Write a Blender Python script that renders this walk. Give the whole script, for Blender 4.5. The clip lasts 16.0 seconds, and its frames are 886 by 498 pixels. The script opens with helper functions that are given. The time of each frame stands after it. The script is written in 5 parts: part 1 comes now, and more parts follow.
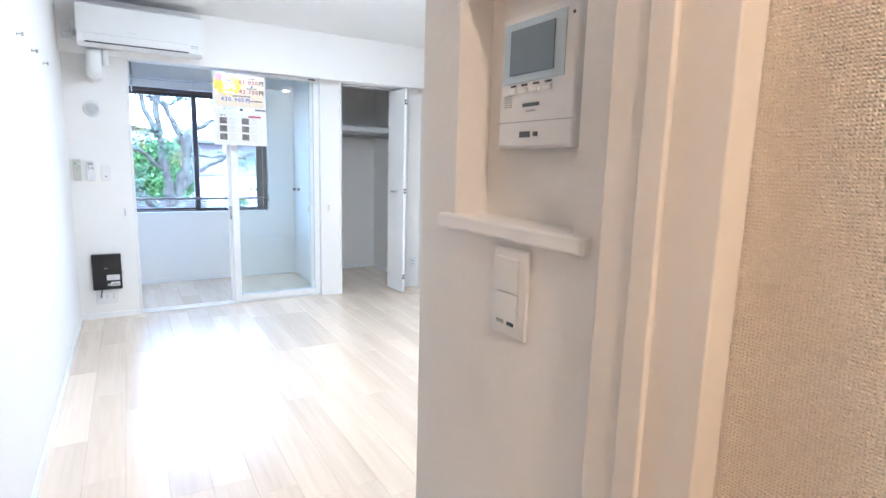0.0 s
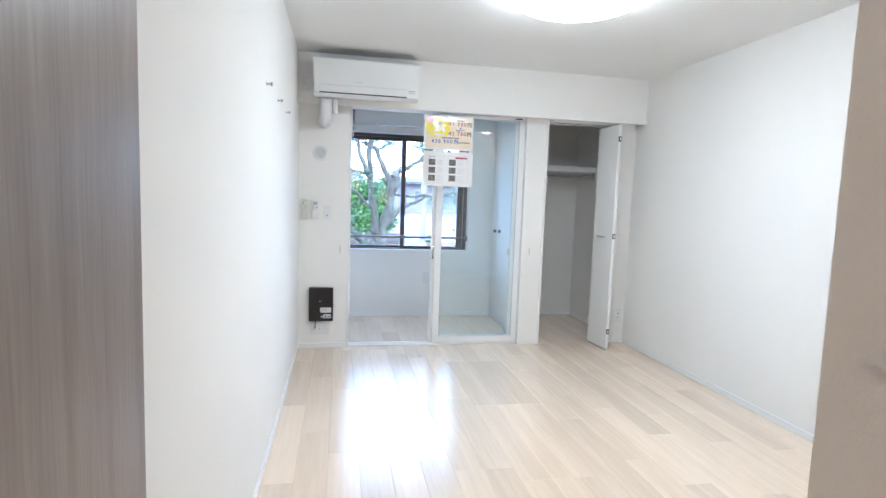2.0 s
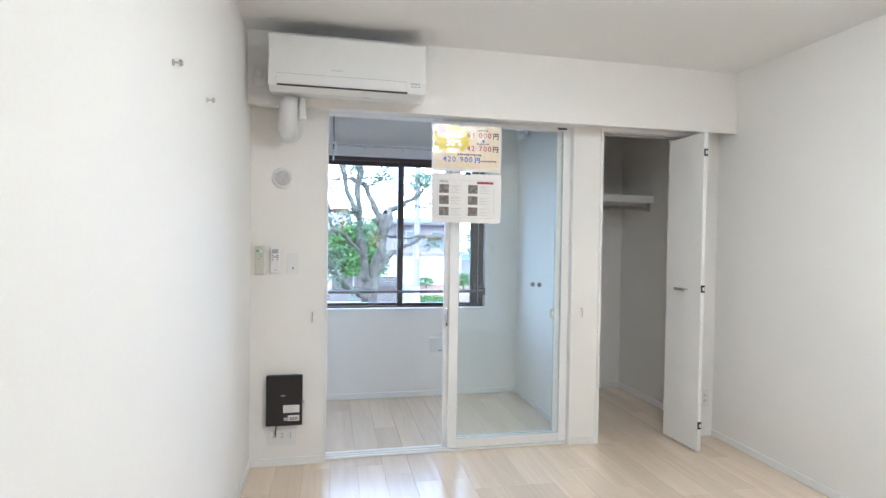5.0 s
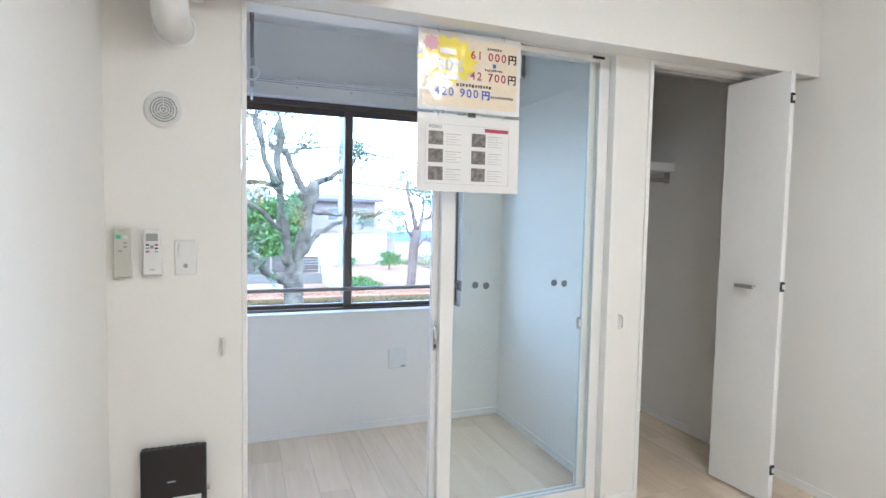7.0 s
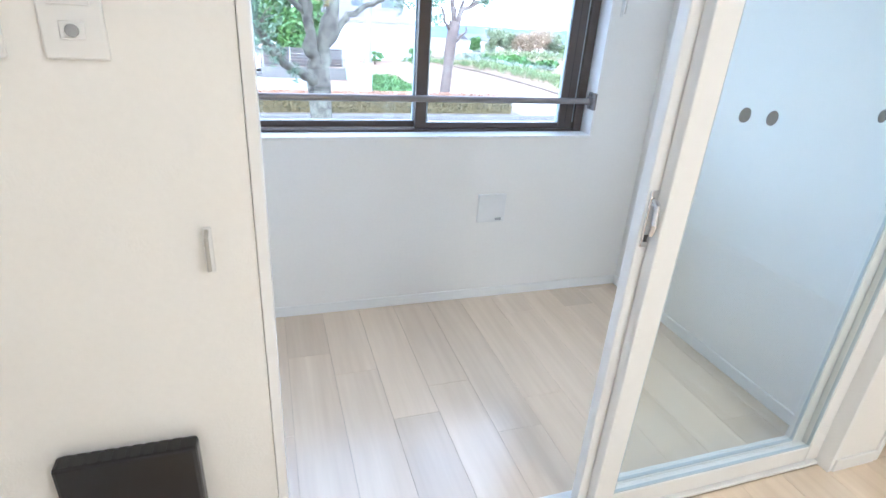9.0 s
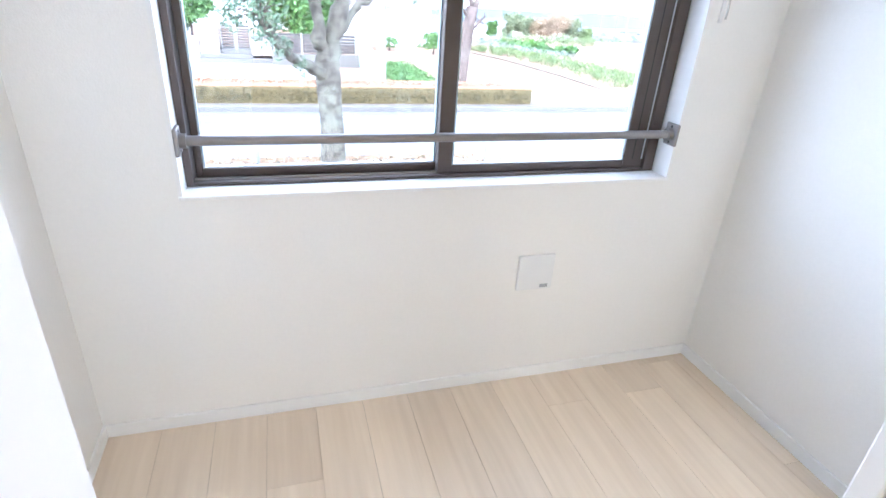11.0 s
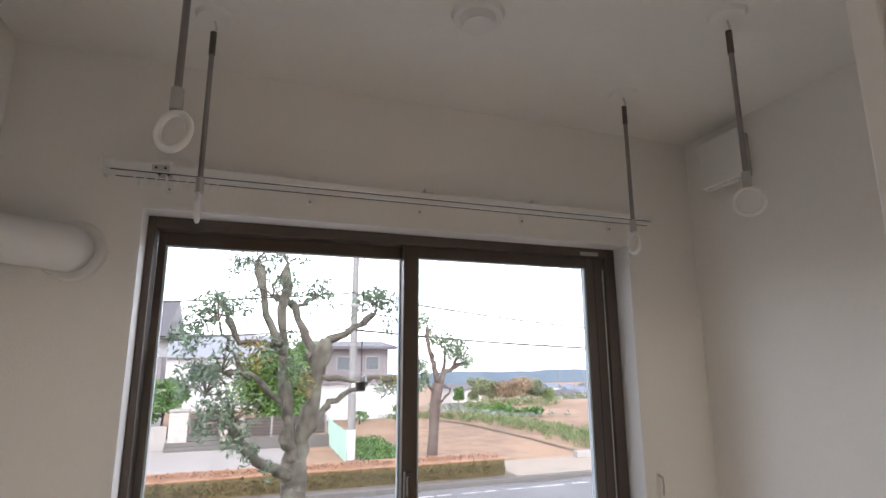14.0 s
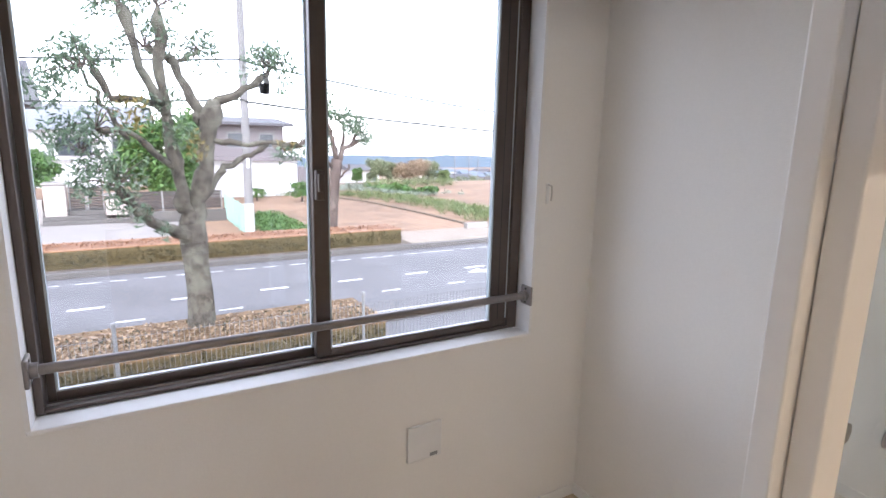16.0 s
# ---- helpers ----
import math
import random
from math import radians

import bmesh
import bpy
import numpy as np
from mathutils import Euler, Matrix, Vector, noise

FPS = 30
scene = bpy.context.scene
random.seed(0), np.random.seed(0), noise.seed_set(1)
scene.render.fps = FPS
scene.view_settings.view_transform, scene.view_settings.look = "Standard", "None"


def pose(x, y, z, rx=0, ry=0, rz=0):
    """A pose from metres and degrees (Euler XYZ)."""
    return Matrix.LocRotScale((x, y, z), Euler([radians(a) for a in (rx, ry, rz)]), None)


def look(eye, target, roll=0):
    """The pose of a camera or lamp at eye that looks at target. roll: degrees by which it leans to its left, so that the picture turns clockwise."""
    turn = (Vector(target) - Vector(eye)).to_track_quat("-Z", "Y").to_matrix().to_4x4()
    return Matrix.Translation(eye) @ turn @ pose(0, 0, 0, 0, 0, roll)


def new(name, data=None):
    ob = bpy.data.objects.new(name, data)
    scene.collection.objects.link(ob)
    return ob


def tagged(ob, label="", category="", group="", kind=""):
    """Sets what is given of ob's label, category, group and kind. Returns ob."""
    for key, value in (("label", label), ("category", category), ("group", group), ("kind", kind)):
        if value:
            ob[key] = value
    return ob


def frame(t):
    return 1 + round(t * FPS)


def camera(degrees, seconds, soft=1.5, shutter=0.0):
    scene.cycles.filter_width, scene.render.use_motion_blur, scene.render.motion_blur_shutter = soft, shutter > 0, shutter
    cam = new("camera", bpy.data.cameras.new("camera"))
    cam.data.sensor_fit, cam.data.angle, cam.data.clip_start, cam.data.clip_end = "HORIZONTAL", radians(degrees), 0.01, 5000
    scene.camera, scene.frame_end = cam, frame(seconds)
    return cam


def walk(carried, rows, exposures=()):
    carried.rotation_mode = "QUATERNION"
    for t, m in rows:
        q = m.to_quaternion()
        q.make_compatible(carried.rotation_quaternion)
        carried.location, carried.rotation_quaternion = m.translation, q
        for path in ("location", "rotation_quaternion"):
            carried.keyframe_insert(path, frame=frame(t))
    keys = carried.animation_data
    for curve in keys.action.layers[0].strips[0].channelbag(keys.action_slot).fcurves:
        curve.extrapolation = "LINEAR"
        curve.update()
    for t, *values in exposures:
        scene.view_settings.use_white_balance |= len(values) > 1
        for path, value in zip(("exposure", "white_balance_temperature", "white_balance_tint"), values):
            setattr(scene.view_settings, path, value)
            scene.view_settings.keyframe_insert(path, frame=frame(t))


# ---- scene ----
cam = camera(79.4, 16.0)
PATH = [
    (0, (0.375, 0.049, 1.294), (1.38, 1.75, 0.979), 1.5),
    (0.5, (0.358, 0.059, 1.283), (1.184, 1.86, 1.008), 1.8),
    (1, (0.332, 0.14, 1.29), (0.977, 2.016, 1.039), 1.8),
    (1.5, (0.307, 0.292, 1.304), (0.799, 2.218, 1.085), 1.8),
    (2, (0.339, 0.435, 1.308), (0.719, 2.389, 1.117), 2.0),
    (2.5, (0.418, 0.587, 1.287), (0.761, 2.55, 1.123), 2.0),
    (3, (0.425, 0.815, 1.28), (0.747, 2.783, 1.128), 1.8),
    (3.5, (0.419, 1.054, 1.294), (0.737, 3.024, 1.162), 1.7),
    (4, (0.468, 1.295, 1.296), (0.828, 3.259, 1.192), 1.3),
    (4.2, (0.481, 1.39, 1.293), (0.852, 3.353, 1.199), 1.1),
    (6.3, (0.359, 2.665, 1.351), (0.954, 4.574, 1.375), 0.9),
    (6.5, (0.362, 2.78, 1.332), (1.005, 4.674, 1.333), 0.9),
    (7, (0.414, 3.022, 1.308), (1.113, 4.892, 1.189), 1.1),
    (7.5, (0.378, 3.306, 1.268), (1.086, 5.156, 0.987), 1.6),
    (8, (0.403, 3.608, 1.215), (1.085, 5.428, 0.746), 1.9),
    (8.5, (0.43, 3.914, 1.192), (1.073, 5.686, 0.526), 2.7),
    (8.7, (0.426, 4.05, 1.178), (1.049, 5.8, 0.439), 3.3),
    (10.8, (0.555, 4.808, 1.193), (1.085, 6.482, 0.236), 4.1),
    (11, (0.557, 4.817, 1.23), (1.103, 6.532, 0.359), 3.7),
    (11.5, (0.564, 4.823, 1.347), (1.137, 6.65, 0.769), 2.3),
    (12, (0.584, 4.813, 1.451), (1.181, 6.709, 1.226), 1.3),
    (12.5, (0.585, 4.788, 1.541), (1.208, 6.687, 1.613), 0.3),
    (13, (0.578, 4.769, 1.587), (1.214, 6.647, 1.852), -0.4),
    (13.5, (0.575, 4.763, 1.607), (1.217, 6.618, 1.987), -0.4),
    (14, (0.577, 4.765, 1.608), (1.23, 6.612, 2.009), -0.2),
    (14.5, (0.572, 4.761, 1.601), (1.239, 6.622, 1.909), 0.2),
    (15, (0.586, 4.763, 1.56), (1.297, 6.628, 1.679), 0.7),
    (15.5, (0.59, 4.774, 1.466), (1.406, 6.595, 1.336), 1.1),
    (16, (0.546, 4.785, 1.384), (1.537, 6.479, 0.998), 1.3),
]
EXPOSURES = [(0.0, 2.68, 4240, 9), (0.5, 2.54, 4480, 9), (1.0, 2.33, 4600, 8), (1.5, 2.28, 4480, 8), (2.5, 2.17, 4420, 7), (3.2, 2.07, 4420, 6), (4.0, 2.06, 4670, 8), (6.5, 2.17, 4670, 8), (7.2, 2.17, 4670, 8),
             (8.5, 2.32, 4720, 8), (11.0, 2.70, 5130, 12), (11.6, 2.37, 5210, 11), (12.0, 1.95, 5300, 12), (12.5, 1.35, 5960, 17), (13.3, 1.20, 6210, 17), (14.4, 1.24, 6250, 17), (15.2, 1.30, 6110, 17),
             (16.0, 1.48, 5880, 18)]
walk(cam, [(t, look(eye, target, roll)) for t, eye, target, roll in PATH], EXPOSURES)

# ---- world and sun ----
world = bpy.data.worlds.new("overcast_sky")
world.use_nodes = True
scene.world = world
wn, wl = world.node_tree.nodes, world.node_tree.links
sky = wn.new("ShaderNodeTexSky")
sky.sky_type, sky.sun_disc = "NISHITA", False
sky.sun_elevation, sky.sun_rotation = radians(35), radians(200)
sky.air_density, sky.dust_density, sky.ozone_density = 1.0, 1.0, 1.0
cloud = wn.new("ShaderNodeHueSaturation")
cloud.inputs["Saturation"].default_value, cloud.inputs["Value"].default_value = 0.23, 2.25
wl.new(sky.outputs[0], cloud.inputs["Color"])
wl.new(cloud.outputs[0], wn["Background"].inputs["Color"])
wn["Background"].inputs["Strength"].default_value = 0.15

sun = new("sun", bpy.data.lights.new("sun", "SUN"))
sun.data.energy, sun.data.angle, sun.data.color = 0.7, radians(30), (1.0, 0.97, 0.92)
sun.matrix_world = look((-6, -16, 22), (0, 0, 0))

# ---- materials ----
def mat(name, color, rough=0.6, metal=0.0, vary=0.06, scale=6.0, bump=0.0, bump_scale=200.0, random=0.0, spec=0.5, fine=40.0, coat=0.0, sharp=1.0, depth=0.002):
    """A surface with broad and fine colour variation, fine relief and, for repeated pieces, a change from piece to piece."""
    m = bpy.data.materials.new(name)
    m.use_nodes = True
    n, l = m.node_tree.nodes, m.node_tree.links
    p = n["Principled BSDF"]
    p.inputs["Roughness"].default_value, p.inputs["Metallic"].default_value = rough, metal
    p.inputs["Specular IOR Level"].default_value, p.inputs["Coat Weight"].default_value = spec, coat
    at = n.new("ShaderNodeTexCoord")
    broad, grain = n.new("ShaderNodeTexNoise"), n.new("ShaderNodeTexNoise")
    broad.inputs["Scale"].default_value, grain.inputs["Scale"].default_value = scale, fine
    grain.inputs["Detail"].default_value = 6
    both = n.new("ShaderNodeMath")
    both.operation = "ADD"
    for t in (broad, grain):
        l.new(at.outputs["Object"], t.inputs["Vector"])
    l.new(broad.outputs["Fac"], both.inputs[0])
    l.new(grain.outputs["Fac"], both.inputs[1])
    span = n.new("ShaderNodeMapRange")
    span.inputs["From Min"].default_value, span.inputs["From Max"].default_value = 1 - 0.4 / sharp, 1 + 0.4 / sharp
    span.inputs["To Min"].default_value, span.inputs["To Max"].default_value = 1 - vary, 1 + vary
    l.new(both.outputs[0], span.inputs["Value"])
    value = span.outputs[0]
    if random:
        info, spread, mul = n.new("ShaderNodeObjectInfo"), n.new("ShaderNodeMapRange"), n.new("ShaderNodeMath")
        spread.inputs["To Min"].default_value, spread.inputs["To Max"].default_value = 1 - random, 1 + random
        mul.operation = "MULTIPLY"
        l.new(info.outputs["Random"], spread.inputs["Value"])
        l.new(spread.outputs[0], mul.inputs[0])
        l.new(value, mul.inputs[1])
        value = mul.outputs[0]
    tint = n.new("ShaderNodeHueSaturation")
    tint.inputs["Color"].default_value = (*color, 1)
    l.new(value, tint.inputs["Value"])
    l.new(tint.outputs[0], p.inputs["Base Color"])
    if bump:
        tex, b = n.new("ShaderNodeTexNoise"), n.new("ShaderNodeBump")
        tex.inputs["Scale"].default_value, tex.inputs["Detail"].default_value = bump_scale, 4
        b.inputs["Strength"].default_value, b.inputs["Distance"].default_value = bump, depth
        l.new(at.outputs["Object"], tex.inputs["Vector"])
        l.new(tex.outputs["Fac"], b.inputs["Height"])
        l.new(b.outputs[0], p.inputs["Normal"])
    return m


def wood(name, light, dark, rough, along="Y", stretch=14.0, random=0.0, bump=0.04, coat=0.0, metal=0.0):
    """Grain drawn out along one axis, changed from board to board."""
    m = bpy.data.materials.new(name)
    m.use_nodes = True
    n, l = m.node_tree.nodes, m.node_tree.links
    p = n["Principled BSDF"]
    p.inputs["Roughness"].default_value, p.inputs["Coat Weight"].default_value = rough, coat
    p.inputs["Coat Roughness"].default_value = 0.2
    at, move, info = n.new("ShaderNodeTexCoord"), n.new("ShaderNodeMapping"), n.new("ShaderNodeObjectInfo")
    s = [stretch] * 3
    s["XYZ".index(along)] = stretch / 18
    move.inputs["Scale"].default_value = s
    shift = n.new("ShaderNodeVectorMath")
    shift.operation = "MULTIPLY_ADD"
    shift.inputs[1].default_value = (37, 91, 53)
    l.new(info.outputs["Random"], shift.inputs[0])
    l.new(at.outputs["Object"], move.inputs["Vector"])
    l.new(move.outputs[0], shift.inputs[2])
    broad, fine = n.new("ShaderNodeTexNoise"), n.new("ShaderNodeTexNoise")
    broad.inputs["Scale"].default_value, broad.inputs["Detail"].default_value, broad.inputs["Distortion"].default_value = 1.0, 4, 0.6
    fine.inputs["Scale"].default_value, fine.inputs["Detail"].default_value = 7.0, 8
    for t in (broad, fine):
        l.new(shift.outputs[0], t.inputs["Vector"])
    mix = n.new("ShaderNodeMix")
    mix.inputs["Factor"].default_value = 0.4
    l.new(broad.outputs["Fac"], mix.inputs["A"])
    l.new(fine.outputs["Fac"], mix.inputs["B"])
    ramp = n.new("ShaderNodeValToRGB")
    ramp.color_ramp.elements[0].position, ramp.color_ramp.elements[1].position = 0.33, 0.67
    ramp.color_ramp.elements[0].color, ramp.color_ramp.elements[1].color = (*dark, 1), (*light, 1)
    l.new(mix.outputs[0], ramp.inputs[0])
    tint, spread = n.new("ShaderNodeHueSaturation"), n.new("ShaderNodeMapRange")
    spread.inputs["To Min"].default_value, spread.inputs["To Max"].default_value = 1 - random, 1 + random
    l.new(info.outputs["Random"], spread.inputs["Value"])
    l.new(spread.outputs[0], tint.inputs["Value"])
    l.new(ramp.outputs[0], tint.inputs["Color"])
    l.new(tint.outputs[0], p.inputs["Base Color"])
    b = n.new("ShaderNodeBump")
    b.inputs["Strength"].default_value, b.inputs["Distance"].default_value = bump, 0.001
    l.new(fine.outputs["Fac"], b.inputs["Height"])
    l.new(b.outputs[0], p.inputs["Normal"])
    return m


def glass(name, tint, gloss=0.02):
    """A clear pane: light goes straight through, with a mirror coat that grows at grazing angles."""
    m = bpy.data.materials.new(name)
    m.use_nodes = True
    n, l = m.node_tree.nodes, m.node_tree.links
    clear, shine, mix = n.new("ShaderNodeBsdfTransparent"), n.new("ShaderNodeBsdfGlossy"), n.new("ShaderNodeMixShader")
    facing, power, span = n.new("ShaderNodeLayerWeight"), n.new("ShaderNodeMath"), n.new("ShaderNodeMapRange")
    clear.inputs["Color"].default_value = (*tint, 1)
    shine.inputs["Roughness"].default_value = gloss
    power.operation = "POWER"
    power.inputs[1].default_value = 5.0
    span.inputs["To Min"].default_value, span.inputs["To Max"].default_value = 0.03, 0.8
    l.new(facing.outputs["Facing"], power.inputs[0])
    l.new(power.outputs[0], span.inputs["Value"])
    l.new(span.outputs[0], mix.inputs[0])
    l.new(clear.outputs[0], mix.inputs[1])
    l.new(shine.outputs[0], mix.inputs[2])
    l.new(mix.outputs[0], n["Material Output"].inputs["Surface"])
    return m


def glow(name, color, strength):
    m = bpy.data.materials.new(name)
    m.use_nodes = True
    p = m.node_tree.nodes["Principled BSDF"]
    p.inputs["Base Color"].default_value = (0.9, 0.9, 0.88, 1)
    p.inputs["Emission Color"].default_value = (*color, 1)
    p.inputs["Emission Strength"].default_value = strength
    return m


def woven(name, color, rough, size, depth):
    """Wallpaper with a woven relief of thread size in metres."""
    m = mat(name, color, rough, vary=0.05, scale=3.0, fine=120.0)
    n, l = m.node_tree.nodes, m.node_tree.links
    p = n["Principled BSDF"]
    at = n.new("ShaderNodeTexCoord")
    total = None
    for axis, other in (("Z", "Y"), ("Y", "Z")):
        w, mp = n.new("ShaderNodeTexWave"), n.new("ShaderNodeMapping")
        w.wave_type, w.bands_direction = "BANDS", axis
        w.inputs["Scale"].default_value, w.inputs["Distortion"].default_value = 0.314 / size, 3.4
        w.inputs["Detail"].default_value, w.inputs["Detail Scale"].default_value = 2.0, 1.6
        l.new(at.outputs["Object"], w.inputs["Vector"])
        if total is None:
            total = w.outputs["Fac"]
        else:
            add = n.new("ShaderNodeMath")
            add.operation = "MULTIPLY"
            l.new(total, add.inputs[0])
            l.new(w.outputs["Fac"], add.inputs[1])
            total = add.outputs[0]
    b = n.new("ShaderNodeBump")
    b.inputs["Strength"].default_value, b.inputs["Distance"].default_value = 1.0, depth
    l.new(total, b.inputs["Height"])
    l.new(b.outputs[0], p.inputs["Normal"])
    return m


WALL = mat("white_wallpaper", (0.862, 0.846, 0.812), 0.75, vary=0.02, scale=1.5, bump=0.25, bump_scale=260, fine=90)
CEIL = mat("ceiling_paper", (0.85, 0.845, 0.825), 0.8, vary=0.02, scale=1.2, bump=0.2, bump_scale=220, fine=60)
WEAVE = woven("woven_wallpaper", (0.82, 0.735, 0.60), 0.8, 0.0031, 0.0019)
TRIM = mat("white_trim", (0.86, 0.855, 0.84), 0.4, vary=0.02, scale=4)
CASING = mat("cream_casing", (0.78, 0.74, 0.68), 0.45, vary=0.03, scale=5)
FLOOR = wood("pale_maple", (0.83, 0.70, 0.535), (0.69, 0.56, 0.41), 0.24, "Y", 7.0, random=0.075, bump=0.03, coat=1.0)
SUBFLOOR = mat("dark_joint", (0.56, 0.45, 0.33), 0.9)
DOORWOOD = wood("grey_wood_veneer", (0.30, 0.26, 0.235), (0.20, 0.17, 0.15), 0.35, "Z", 30.0, bump=0.05)
INLAY = wood("dark_red_wood", (0.13, 0.045, 0.02), (0.07, 0.02, 0.01), 0.3, "Z", 30.0)
PLASTIC = mat("white_plastic", (0.80, 0.80, 0.79), 0.35, vary=0.015, scale=8)
IVORY = mat("ivory_plastic", (0.60, 0.60, 0.53), 0.4, vary=0.02, scale=8)
GREYPL = mat("grey_plastic", (0.35, 0.36, 0.37), 0.4, vary=0.03)
GRIP = mat("brown_grip", (0.10, 0.085, 0.075), 0.5, vary=0.05)
BLACK = mat("black_plastic", (0.012, 0.012, 0.014), 0.28, vary=0.05)
DARK = mat("dark_slot", (0.03, 0.03, 0.03), 0.6)
SCREEN = mat("grey_screen", (0.16, 0.20, 0.24), 0.15, vary=0.03)
BEZEL = mat("pale_blue_bezel", (0.52, 0.62, 0.70), 0.25, vary=0.02)
STEEL = mat("satin_steel", (0.55, 0.54, 0.52), 0.28, metal=1.0, vary=0.04, scale=30)
CHROME = mat("chrome", (0.75, 0.75, 0.76), 0.12, metal=1.0, vary=0.02)
BARMETAL = mat("grey_bronze_bar", (0.30, 0.28, 0.27), 0.42, metal=0.7, vary=0.06, scale=20)
BRONZE = mat("bronze_aluminium", (0.105, 0.086, 0.077), 0.38, metal=0.35, vary=0.05, scale=10)
RUBBER = mat("black_gasket", (0.02, 0.02, 0.022), 0.5)
WIREWHITE = mat("pale_bead", (0.62, 0.64, 0.68), 0.3, vary=0.03)
BEAD = mat("blue_grey_gasket", (0.50, 0.58, 0.63), 0.4, vary=0.03)
PANE = glass("window_glass", (0.992, 0.997, 0.997))
DOORPANE = glass("door_glass", (0.977, 0.994, 0.990))
PAPER = mat("laminated_paper", (0.84, 0.83, 0.82), 0.10, vary=0.02, spec=0.6, bump=0.5, bump_scale=7, depth=0.02)
CREAM = mat("cream_print", (0.86, 0.75, 0.58), 0.10, vary=0.04, scale=20, spec=0.6, bump=0.5, bump_scale=7, depth=0.02)
YELLOW = mat("yellow_print", (0.88, 0.74, 0.08), 0.10, vary=0.04, spec=0.6, bump=0.5, bump_scale=7, depth=0.02)
PINK = mat("pink_print", (0.75, 0.42, 0.50), 0.15)
RED = mat("red_print", (0.38, 0.05, 0.09), 0.2)
BLUE = mat("blue_print", (0.06, 0.13, 0.55), 0.2)
INK = mat("black_ink", (0.05, 0.05, 0.05), 0.25)
FAINT = mat("pale_grey_ink", (0.58, 0.56, 0.57), 0.2, vary=0.1)
GREYINK = mat("grey_ink", (0.42, 0.42, 0.42), 0.3)
PHOTO = mat("printed_photo", (0.20, 0.18, 0.17), 0.25, vary=0.6, scale=30, fine=60)
DOT = mat("grey_dot", (0.17, 0.18, 0.19), 0.5, vary=0.05)
GREEN = mat("green_print", (0.1, 0.45, 0.25), 0.3)
FROST = mat("white_ring_plastic", (0.84, 0.84, 0.83), 0.3, vary=0.02)
LAMP = glow("lamp_diffuser", (1.0, 0.84, 0.62), 6.4)
BACKLIGHT = glow("back_downlight", (1.0, 0.70, 0.42), 60.0)
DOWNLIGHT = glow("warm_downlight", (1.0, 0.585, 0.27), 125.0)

# ---- small mesh tools ----
def thing(name, loc=(0, 0, 0), label="", category="", group="", rot=(0, 0, 0)):
    e = new(name)
    e.empty_display_size = 0.05
    e.matrix_world = pose(*loc, *rot)
    return tagged(e, label, category, group)


def part(name, bm, material, parent=None, label="", smooth=False):
    me = bpy.data.meshes.new(name)
    bmesh.ops.recalc_face_normals(bm, faces=bm.faces)
    if smooth:
        for f in bm.faces:
            f.smooth = True
    bm.to_mesh(me)
    bm.free()
    me.materials.append(material)
    ob = new(name, me)
    ob.parent = parent
    return tagged(ob, label) if label else ob


def box(x0, y0, z0, x1, y1, z1, bevel=0.0, bm=None, seg=2):
    bm = bm or bmesh.new()
    m = Matrix.Translation(((x0 + x1) / 2, (y0 + y1) / 2, (z0 + z1) / 2)) @ Matrix.Diagonal((x1 - x0, y1 - y0, z1 - z0, 1))
    vs = bmesh.ops.create_cube(bm, size=1.0, matrix=m)["verts"]
    if bevel:
        es = list({e for v in vs for e in v.link_edges})
        bmesh.ops.bevel(bm, geom=es, offset=bevel, segments=seg, affect="EDGES", profile=0.5)
    return bm


def tube(p, q, r, r2=None, sides=14, bm=None, caps=True):
    bm = bm or bmesh.new()
    p, q = Vector(p), Vector(q)
    m = Matrix.Translation((p + q) / 2) @ (q - p).to_track_quat("Z", "Y").to_matrix().to_4x4()
    bmesh.ops.create_cone(bm, cap_ends=caps, segments=sides, radius1=r, radius2=r if r2 is None else r2, depth=(q - p).length, matrix=m)
    return bm


def ring(center, axis, radius, thick, bm=None, seg=28, sides=8):
    """A torus."""
    bm = bm or bmesh.new()
    turn = Vector(axis).to_track_quat("Z", "Y").to_matrix()
    c = Vector(center)
    rows = []
    for i in range(seg):
        a = 2 * math.pi * i / seg
        rows.append([bm.verts.new(c + turn @ Vector(((radius + thick * math.cos(b)) * math.cos(a), (radius + thick * math.cos(b)) * math.sin(a), thick * math.sin(b))))
                     for b in (2 * math.pi * j / sides for j in range(sides))])
    for i in range(seg):
        for j in range(sides):
            bm.faces.new((rows[i][j], rows[(i + 1) % seg][j], rows[(i + 1) % seg][(j + 1) % sides], rows[i][(j + 1) % sides]))
    return bm


def sweep(points, radii, sides=10, bm=None, rough=0.16):
    """A tapered limb along a line of points."""
    bm = bm or bmesh.new()
    pts = [Vector(p) for p in points]
    rows, u = [], None
    for i, p in enumerate(pts):
        d = (pts[min(i + 1, len(pts) - 1)] - pts[max(i - 1, 0)]).normalized()
        if u is None:
            u = d.cross(Vector((0.1, 1, 0.05)) if abs(d.y) < 0.9 else Vector((1, 0, 0)))
        u = (u - d * u.dot(d)).normalized()
        v = d.cross(u)
        rows.append([bm.verts.new(p + (u * math.cos(a) + v * math.sin(a)) * radii[i] * (1 + rough * noise.noise(p * 3 + Vector((math.cos(a), math.sin(a), i)))))
                     for a in (2 * math.pi * k / sides for k in range(sides))])
    for a, b in zip(rows, rows[1:]):
        for k in range(sides):
            bm.faces.new((a[k], a[(k + 1) % sides], b[(k + 1) % sides], b[k]))
    bm.faces.new(rows[0][::-1])
    bm.faces.new(rows[-1])
    return bm


